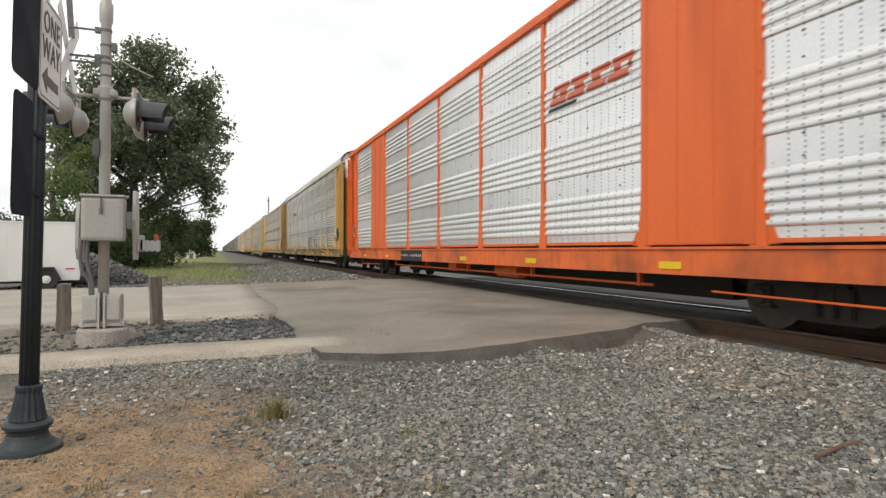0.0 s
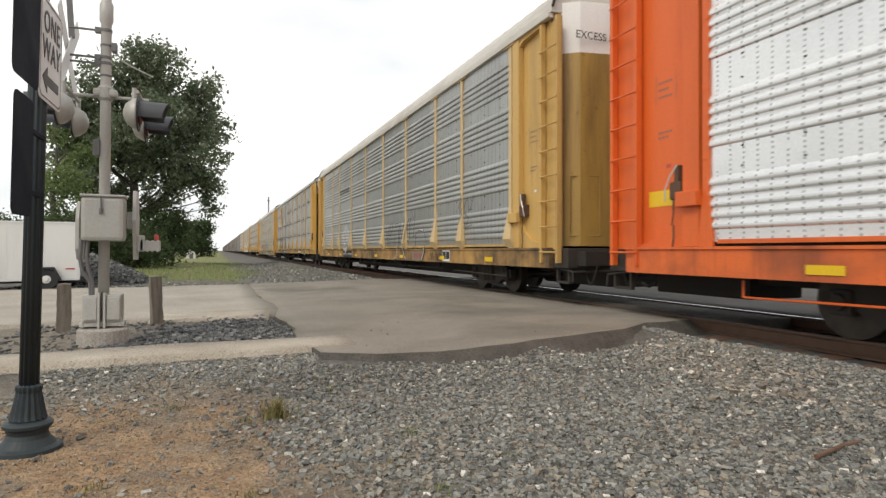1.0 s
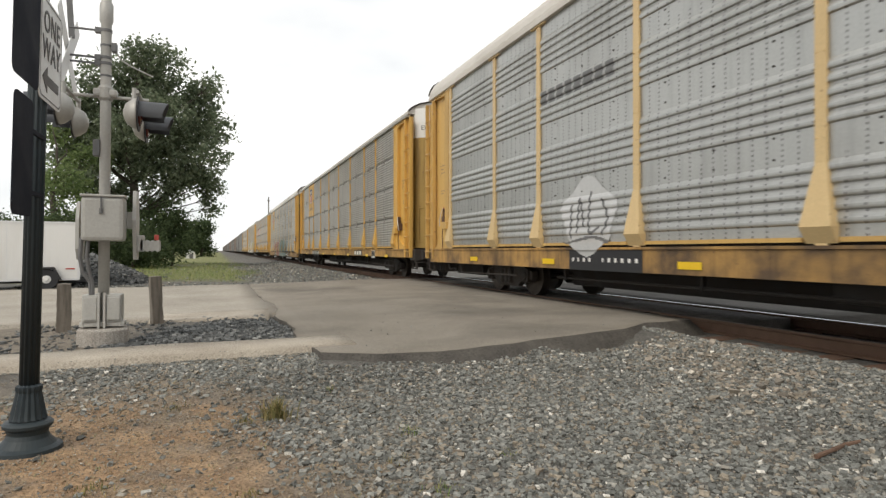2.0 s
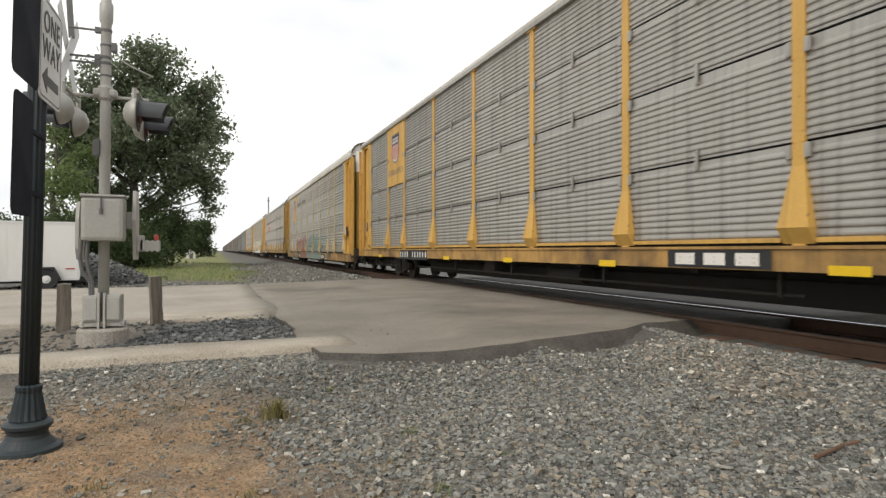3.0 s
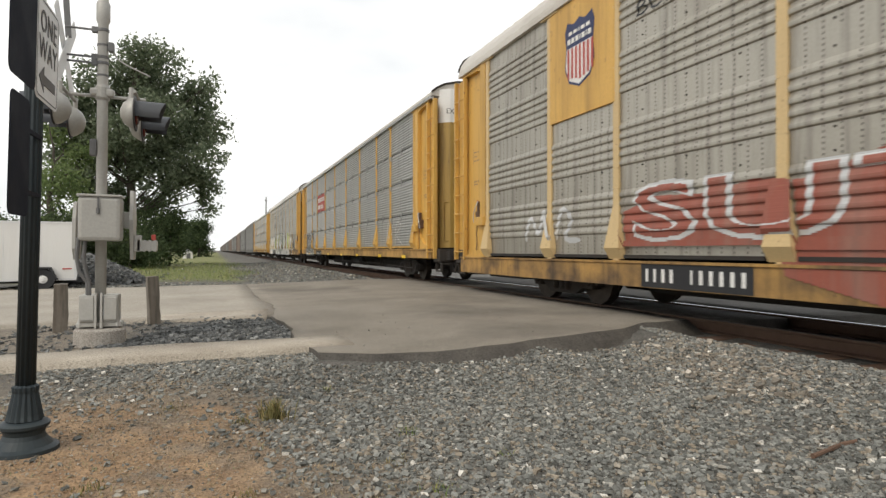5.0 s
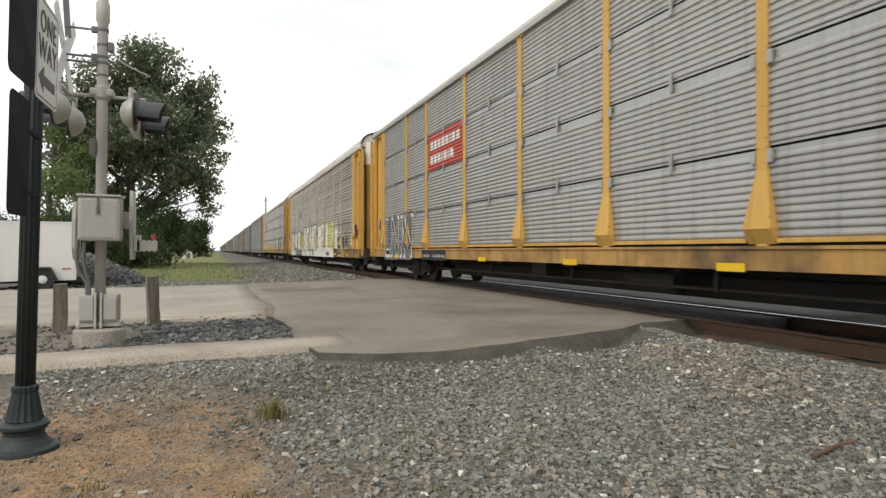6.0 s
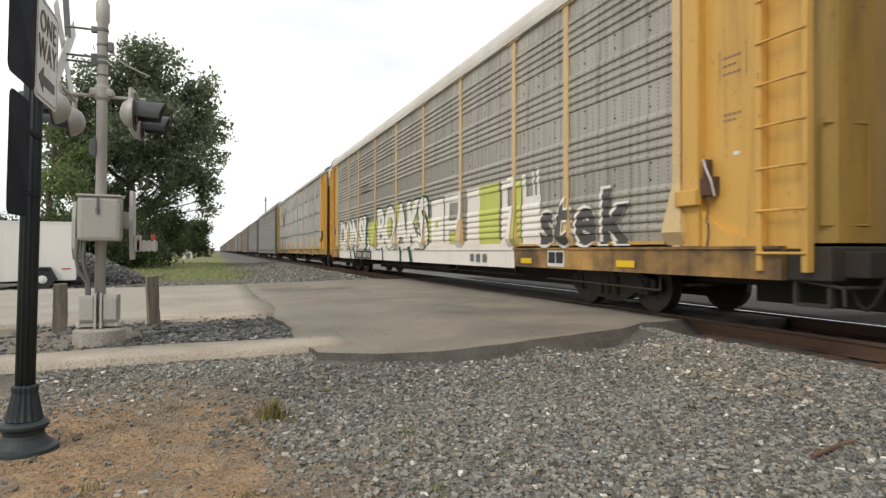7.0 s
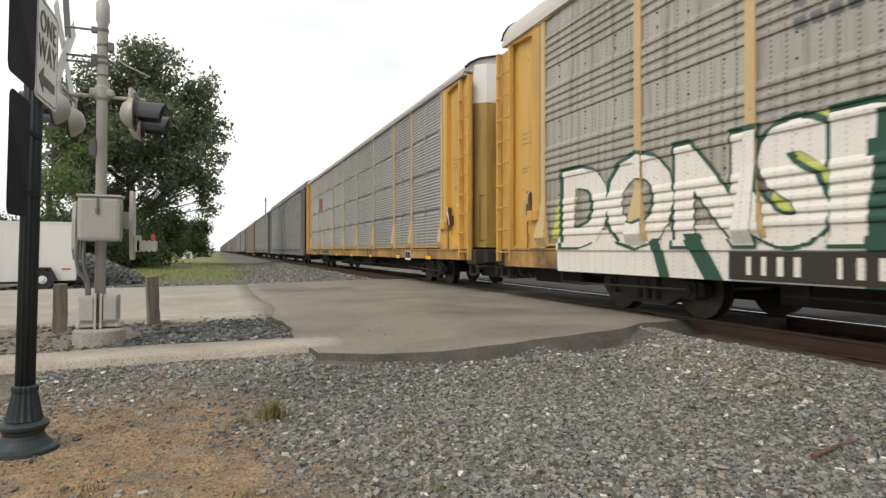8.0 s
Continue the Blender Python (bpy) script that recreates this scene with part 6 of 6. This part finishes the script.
def shield(car, kind, u, z, w, h, flat):
    """A road shield: navy head, pale body with red stripes."""
    def outline(g):
        pts = [(-0.5, 0.36), (-0.42, 0.5), (-0.2, 0.44), (0, 0.5), (0.2, 0.44), (0.42, 0.5), (0.5, 0.36), (0.46, 0.1), (0.5, -0.2), (0.36, -0.42), (0, -0.52), (-0.36, -0.42), (-0.5, -0.2), (-0.46, 0.1)]
        return [(u + a * w * g, z + b * h * g) for a, b in pts]
    paint_on(car, kind, "emblem", [outline(1.0)], BLUEP, 1, flat, "navy, white and red shield emblem")
    body = [(a, b) for a, b in outline(0.93)]
    paint_on(car, kind, "emblem", [[(a, min(b, z + 0.1 * h)) for a, b in body]], WHITE, 2, flat)
    paint_on(car, kind, "emblem", [rect(u + w * (k / 7.5 - 0.40), u + w * (k / 7.5 - 0.33), z - h * (0.36 + 0.06 * (1 - abs(k - 2.75) / 2.75)), z + 0.09 * h) for k in range(7)], RED, 3, flat)
    paint_on(car, kind, "emblem", bars(u - 0.36 * w, u + 0.36 * w, z + 0.29 * h, z + 0.37 * h, [3, 1, 3, 1, 1, 1, 3, 1, 3]) + bars(u - 0.40 * w, u + 0.40 * w, z + 0.16 * h, z + 0.24 * h, [3, 1, 3, 1, 3, 1, 1, 1, 3, 1, 1, 1, 3]), WHITE, 3, flat, step=0.03)


# orange car: red slanted emblem, number block
common_marks(A_CAR, "bi", (-4.9, -2.9), stencil_u=None)
paint_on(A_CAR, "bi", "emblem", bars(4.75, 6.95, 3.62, 3.95, [8, 1, 8, 1.4, 8, 1, 8], 0.16), FADERED, 2, None, "red slanted emblem of four blocks")
paint_on(A_CAR, "bi", "emblem", bars(4.95, 6.95, 3.74, 3.83, [2, 4, 4, 5, 4, 4, 6, 3, 3], 0.05), GALV_A, 3)
paint_on(A_CAR, "bi", "emblem", [rect(4.70, 5.6, 3.52, 3.58, 0.03)], BLACKP, 2)
for e in (-1, 1):
    paint_on(A_CAR, "bi", "data_panel", [rect(e * 12.57 - 0.24, e * 12.57 + 0.24, 1.60, 1.82)], REFLECT, 1, -0.078, "yellow warning plate")

# faded yellow car: silver scrawl, pale round tag
common_marks(B_CAR, "bi", (-5.9, -4.2), stencil_u=7.65)
paint_on(B_CAR, "bi", "lettering_bar", [rect(4.95, 6.05, 0.68, 0.97)], GREYBROWN, 1, 0.03)
paint_on(B_CAR, "bi", "lettering_bar", bars(5.15, 5.85, 0.75, 0.90, [2, 1.0, 2, 1.0, 2]), REDSPRAY, 2, 0.03)
paint_on(B_CAR, "bi", "graffiti", [q for s in ([(6.6, 0.7), (6.72, 0.9), (6.8, 0.74), (6.9, 0.92), (6.97, 0.72)], [(7.05, 0.75), (7.2, 0.9), (7.28, 0.72), (7.4, 0.88), (7.5, 0.74)]) for q in stroke(curve(s), 0.025)], BLACKP, 4, 0.03)
scrawl = [[(2.0, 1.75), (2.15, 1.2), (2.3, 1.85), (2.35, 1.15)], [(2.5, 1.1), (2.55, 1.9), (2.9, 1.8), (2.6, 1.5), (3.0, 1.1)], [(3.1, 1.2), (3.2, 1.85), (3.5, 1.9), (3.6, 1.3), (3.4, 0.75), (3.2, 0.7)], [(3.7, 1.1), (3.75, 1.9), (3.95, 1.4), (4.15, 1.9), (4.2, 1.0), (4.5, 0.68)], [(4.5, 1.3), (4.6, 1.9), (4.85, 2.0), (4.8, 1.4), (4.55, 1.3)], [(5.0, 2.1), (5.3, 1.85), (5.2, 1.45), (5.5, 1.5), (5.35, 1.1)], [(5.35, 2.2), (5.3, 1.8)], [(5.8, 1.6), (6.2, 1.55), (6.4, 1.1), (6.1, 0.7)]]
paint_on(B_CAR, "bi", "graffiti", [q for s in scrawl for q in stroke(curve(s), 0.085)], BLACKP, 3)
paint_on(B_CAR, "bi", "graffiti", [q for s in scrawl for q in stroke([(u - 0.015, z + 0.015) for u, z in curve(s)], 0.045)], SILVER, 4, label="silver scrawled graffiti with dark edges")
blob = [(-5.3 + 0.75 * math.cos(a) * (1 + 0.12 * math.sin(5 * a)), 1.55 + 0.62 * math.sin(a) * (1 + 0.1 * math.cos(4 * a))) for a in [k * math.pi / 14 for k in range(28)]]
paint_on(B_CAR, "bi", "graffiti", [blob], SILVER, 2, label="round pale graffiti tag")
paint_on(B_CAR, "bi", "graffiti", [q for s in ([(-5.8, 1.2), (-5.75, 1.75)], [(-5.6, 1.3), (-5.5, 1.85), (-5.4, 1.4)], [(-5.2, 1.95), (-5.25, 1.3), (-5.0, 1.35)], [(-4.9, 1.8), (-4.75, 1.5), (-4.9, 1.25)], [(-5.9, 1.1), (-5.2, 1.2), (-4.7, 1.1)]) for q in stroke(curve(s), 0.05)], GREYP, 3)
paint_on(B_CAR, "bi", "graffiti", [q for s in ([(8.9, 2.05), (9.2, 2.3), (9.1, 1.9), (9.5, 2.25), (9.6, 1.95), (9.9, 2.3)], [(9.1, 1.7), (9.3, 1.9), (9.6, 1.75), (9.4, 1.55), (9.8, 1.6)]) for q in stroke(curve(s), 0.03)], GREYP, 2)
paint_on(B_CAR, "bi", "lettering_bar", bars(-6.8, -4.6, 3.72, 3.98, [3, 1, 3, 1, 3, 1, 3, 1, 3, 1, 4, 1, 3, 1, 3]), GREYP, 1)

# slatted car with the shield plate
common_marks(C_CAR, "tri", (-7.45, -4.85), (0.72, 0.99), 8.4)
shield(C_CAR, "tri", -8.03, 4.52, 0.86, 1.02, 0.04)
paint_on(C_CAR, "tri", "lettering", letters("BUILDING AMERICA", -8.93, -7.14, 3.60, 3.80), GREYP, 1, 0.04)

paint_on(C_CAR, "tri", "graffiti", [[(-12.62, 2.28), (-12.6, 2.42), (-12.2, 2.5), (-12.05, 2.5), (-12.05, 2.34), (-12.3, 2.3)]], REFLECT, 1, -0.078, "yellow and black scrawled tag")
paint_on(C_CAR, "tri", "graffiti", [q for s in ([(-12.66, 2.3), (-12.6, 2.52), (-12.5, 2.6), (-12.42, 2.5), (-12.55, 2.42), (-12.48, 2.3)], [(-12.4, 2.36), (-12.36, 2.52), (-12.3, 2.6), (-12.26, 2.4), (-12.38, 2.42)], [(-12.2, 2.62), (-12.22, 2.35), (-12.1, 2.4), (-12.06, 2.55)], [(-12.3, 2.22), (-12.1, 2.28), (-12.04, 2.2)]) for q in stroke(curve(s), 0.03)], BLACKP, 2, -0.078)
paint_on(C_CAR, "tri", "lettering_bar", [rect(5.15, 6.75, 0.765, 0.985)], BLACKP, 4, 0.03)
paint_on(C_CAR, "tri", "lettering_bar", bars(5.3, 6.6, 0.80, 0.95, [2, 0.9, 2, 0.9, 2]), CREAM, 5, 0.03)

# stained car: red and sea-green pieces with pale outlines
common_marks(D_CAR, "bi", (-6.4, -4.7), (0.49, 0.77), 6.05, 0.2)
shield(D_CAR, "bi", -8.03, 4.35, 0.86, 1.15, 0.04)
paint_on(D_CAR, "bi", "lettering", letters("BUILDING", -6.6, -4.5, 4.38, 4.62) + letters("AMERICA", -4.0, -2.3, 4.38, 4.62), BLACKP, 1)
red_area = [(-6.9, 1.05), (-6.9, 1.55), (-6.3, 1.75), (-5.4, 1.7), (-4.6, 1.8), (-3.9, 1.72), (-3.2, 1.95), (-2.2, 2.0), (-1.55, 2.12), (-1.6, 1.6), (-1.45, 1.2), (-1.7, 0.46), (-3.2, 0.46), (-4.2, 0.7), (-4.3, 1.05)]
paint_on(D_CAR, "bi", "graffiti", [red_area], REDSPRAY, 2, label="brick red graffiti piece")
red_lines = [letters("SUT", -6.7, -1.7, 1.1, 1.95, 0.03)]
paint_on(D_CAR, "bi", "graffiti", [q for s in red_lines for q in s], SILVER, 3)
paint_on(D_CAR, "bi", "graffiti", letters("SUT", -6.63, -1.77, 1.16, 1.89), REDSPRAY, 4)
green_area = [(-1.4, 0.46), (-1.5, 1.4), (-1.2, 1.75), (-0.6, 1.7), (-0.1, 1.95), (0.6, 2.05), (1.1, 1.85), (1.6, 2.1), (2.3, 1.95), (2.9, 2.05), (3.6, 1.9), (4.1, 1.7), (4.4, 1.25), (4.9, 1.0), (4.55, 0.46)]
paint_on(D_CAR, "bi", "graffiti", [green_area], GREENP, 2, label="sea green graffiti piece over sheets and sill")
top_line = green_area[1:13]
paint_on(D_CAR, "bi", "graffiti", [q for s in (curve(top_line), curve([(-1.2, 1.2), (-0.9, 1.6), (-0.5, 1.5), (-0.8, 1.2), (-0.4, 1.15)]), curve([(0.3, 1.2), (0.5, 1.8), (0.9, 1.6), (1.2, 1.9)]), curve([(2.0, 1.3), (2.2, 1.8), (2.9, 1.85), (3.3, 1.6), (3.5, 1.2)])) for q in stroke(s, 0.028)], SILVER, 3)
paint_on(D_CAR, "bi", "graffiti", [q for s in (curve([(-9.9, 1.2), (-9.7, 1.6), (-9.4, 1.3), (-9.2, 1.7), (-8.9, 1.2)]), curve([(-8.8, 1.2), (-8.6, 1.7), (-8.3, 1.5), (-8.5, 1.2), (-8.1, 1.15)])) for q in stroke(s, 0.09)], SILVER, 2)
star = [[(4.95, 1.55), (5.3, 1.75), (5.6, 1.5)], [(5.2, 1.35), (5.9, 1.6), (6.3, 1.55)], [(5.5, 1.75), (6.2, 1.8), (6.6, 1.5)], [(5.0, 1.3), (5.3, 1.4), (5.8, 1.35)]]
paint_on(D_CAR, "bi", "graffiti", [q for s in star for q in stroke(curve(s), 0.11)], CYANP, 2, label="faded cyan graffiti strokes")
paint_on(D_CAR, "bi", "graffiti", [q for s in ([(5.0, 1.85), (5.5, 1.6), (6.0, 1.55)], [(5.7, 1.9), (6.4, 1.75), (6.5, 1.3), (6.1, 1.05)], [(4.9, 1.3), (5.3, 1.1), (5.6, 1.3), (5.9, 1.05)]) for q in stroke(s, 0.035)], GREYP, 3)
paint_on(D_CAR, "bi", "lettering_bar", [rect(4.8, 5.87, 0.47, 0.75)], BLACKP, 3, 0.03)
paint_on(D_CAR, "bi", "lettering_bar", bars(4.93, 5.75, 0.53, 0.69, [2, 1.0, 2, 1.0, 2]), CREAM, 4, 0.03)

# slatted car with the red plate and a dark tag
common_marks(E_CAR, "tri", (-7.35, -5.6), (0.74, 0.98), None)
paint_on(E_CAR, "tri", "name_plate", [rect(-6.96, -4.35, 3.25, 4.25)], RED, 1, label="red painted panel with white lettering blocks")
paint_on(E_CAR, "tri", "lettering_bar", bars(-6.78, -4.62, 3.82, 4.06, [4, 1.3, 4, 1.3, 4, 1.3, 4, 1.3, 4, 1.3, 1.5, 1.3, 4, 1.3, 4]) + bars(-6.78, -5.05, 3.42, 3.66, [4, 1.3, 4, 1.3, 4, 1.3, 1.5, 1.3, 4, 1.3, 1.5, 1.3, 4]), WHITE, 2)
paint_on(E_CAR, "tri", "graffiti", [[(-11.6, 0.66), (-11.55, 2.05), (-10.4, 2.12), (-9.6, 2.2), (-8.4, 2.25), (-8.3, 1.4), (-8.5, 0.68)]], GREYP, 1, label="dark graffiti block with white letter outlines")
paint_on(E_CAR, "tri", "graffiti", letters("LNIN", -11.5, -8.4, 0.74, 2.15, 0.035, 1.1), WHITE, 2)
paint_on(E_CAR, "tri", "graffiti", letters("LNIN", -11.42, -8.48, 0.84, 2.05, -0.002, 1.1), BLACKP, 3)
paint_on(E_CAR, "tri", "graffiti", [q for s in ([(8.4, 1.2), (8.7, 2.0), (9.0, 1.4), (9.3, 2.0)], [(9.5, 1.2), (9.7, 1.9), (10.2, 1.8), (9.7, 1.5), (10.3, 1.2)]) for q in stroke(curve(s), 0.03)], WHITE, 2)

# car with the large white piece
common_marks(F_CAR, "bi", None, stencil_u=8.4)
white_ground = [(-11.3, 0.62), (-11.35, 1.3), (-5.0, 1.3), (-4.2, 1.2), (6.9, 1.2), (6.95, 0.62)]
paint_on(F_CAR, "bi", "graffiti", [white_ground], CREAM, 1, label="cream graffiti ground over sill and sheets")
paint_on(F_CAR, "bi", "graffiti", [rect(-11.5, -10.9, 1.2, 1.9, 0.2), rect(-6.95, -6.25, 1.25, 2.4), rect(-5.9, -4.0, 1.15, 2.1), rect(-2.9, -2.2, 1.4, 2.5), rect(-1.6, -1.1, 1.4, 2.5), rect(0.1, 0.6, 1.5, 2.5), rect(1.7, 2.4, 1.3, 1.9)], LIME, 2, label="lime green graffiti fill")
paint_on(F_CAR, "bi", "graffiti", letters("DONSR", -11.25, -5.0, 0.98, 2.45, 0.075, 1.0) + letters("BOAKS", -4.15, 1.8, 0.98, 2.62, 0.075, 1.0), DKGREEN, 3)
paint_on(F_CAR, "bi", "graffiti", letters("DONSR", -11.13, -5.12, 1.02, 2.38, 0.055, 1.0) + letters("BOAKS", -4.03, 1.68, 1.02, 2.55, 0.055, 1.0), CREAM, 4, label="large cream block letters edged dark green")
legs = [rect(-8.7, -8.5, 0.62, 1.15, -0.2), rect(-7.9, -7.6, 0.62, 1.2, -0.4), rect(-3.3, -3.15, 0.62, 1.1), rect(-1.1, -0.9, 0.62, 1.1), rect(0.0, 0.3, 0.62, 1.1, -0.2), rect(-5.95, -5.6, 0.62, 2.3, 0.1)]
paint_on(F_CAR, "bi", "graffiti", legs, DKGREEN, 5)
blocks = [rect(1.95, 2.9, 1.1, 2.38), rect(3.0, 3.3, 1.1, 2.45), rect(3.3, 4.1, 2.2, 2.45), rect(3.3, 4.0, 1.5, 1.75), rect(3.9, 4.15, 1.75, 2.45), rect(4.5, 5.2, 1.1, 2.45), rect(6.35, 6.6, 1.1, 2.45), rect(6.35, 6.9, 1.1, 1.9), rect(6.6, 6.95, 2.3, 2.5), rect(7.25, 7.95, 1.1, 2.05), rect(7.25, 7.4, 1.9, 2.5), rect(7.66, 7.74, 2.0, 2.5), rect(7.82, 7.92, 2.0, 2.56)]
paint_on(F_CAR, "bi", "graffiti", blocks, CREAM, 3, label="blocky cream graffiti letters")
paint_on(F_CAR, "bi", "graffiti", [rect(5.2, 6.25, 1.12, 2.46), rect(6.97, 7.2, 1.1, 2.4), rect(3.35, 3.75, 1.15, 1.45), rect(2.3, 2.5, 1.6, 1.8)], LIME, 4)
paint_on(F_CAR, "bi", "graffiti", letters("stek", 7.92, 10.62, 1.02, 2.0, 0.07, 1.22), CREAM, 5, label="dark word outlined in white spray paint")
paint_on(F_CAR, "bi", "graffiti", letters("stek", 7.975, 10.565, 1.07, 1.95, 0.034, 1.22), SIGNINK, 6)
paint_on(F_CAR, "bi", "number_block", [rect(-7.35, -4.75, 0.64, 0.97)], TRUCKM, 6, 0.03)
paint_on(F_CAR, "bi", "number_bar", bars(-7.1, -4.95, 0.70, 0.91, MARK), CREAM, 7, 0.03, step=0.05)
paint_on(F_CAR, "bi", "lettering_bar", bars(4.9, 5.8, 0.72, 0.90, [2, 1.4, 2, 1.4, 2]), GREYP, 6, 0.03)
paint_on(F_CAR, "bi", "lettering_bar", bars(-6.7, -5.4, 3.55, 3.68, [3, 1, 3, 1, 3, 1, 3, 1, 3, 1, 3, 1, 3]) + bars(-6.7, -5.2, 3.32, 3.45, [3, 1, 3, 1, 3, 1, 3, 1, 3, 1, 3, 1, 3, 1, 3]), GREYP, 1)

common_marks(G_CAR, "tri", (-7.35, -5.6), (0.74, 0.98), 8.4)
paint_on(G_CAR, "tri", "emblem", [rect(-8.6, -7.5, 3.2, 4.0)], REDSPRAY, 1, label="faded red emblem patch")

# warning words on the white end caps
for car in (B_CAR, C_CAR, D_CAR, E_CAR, F_CAR):
    bm = text_mesh("EXCESS HEIGHT", 0.2, 0.002)
    bmesh.ops.transform(bm, verts=bm.verts[:], matrix=Matrix.Translation((-0.55, -13.605, 4.9)) @ Matrix.Rotation(math.pi / 2, 4, "X"))
    part("lettering", bm, BLACKP, car)


# ---- the rest of the train, towards the horizon ----
for k in range(28):
    src = FAR_CARS[(k * 2 + k // 3) % 3]
    if k < 3:
        CARS.append(FAR_CARS[k])
    else:
        CARS.append(copy_thing(src, pose(TRACK_X, 300 + k * PITCH, 0)))


# ---- what moves ----
def motions():
    """The train runs through at a steady speed, away from the far end of the line and past the crossing."""
    for i, car in enumerate(CARS):
        start = FIRST_GAP - PITCH / 2 + i * PITCH
        walk(car, [(t, pose(TRACK_X, start - SPEED * t, 0)) for t in (0.0, 2.0, 4.0, 6.0, 8.0)])


motions()
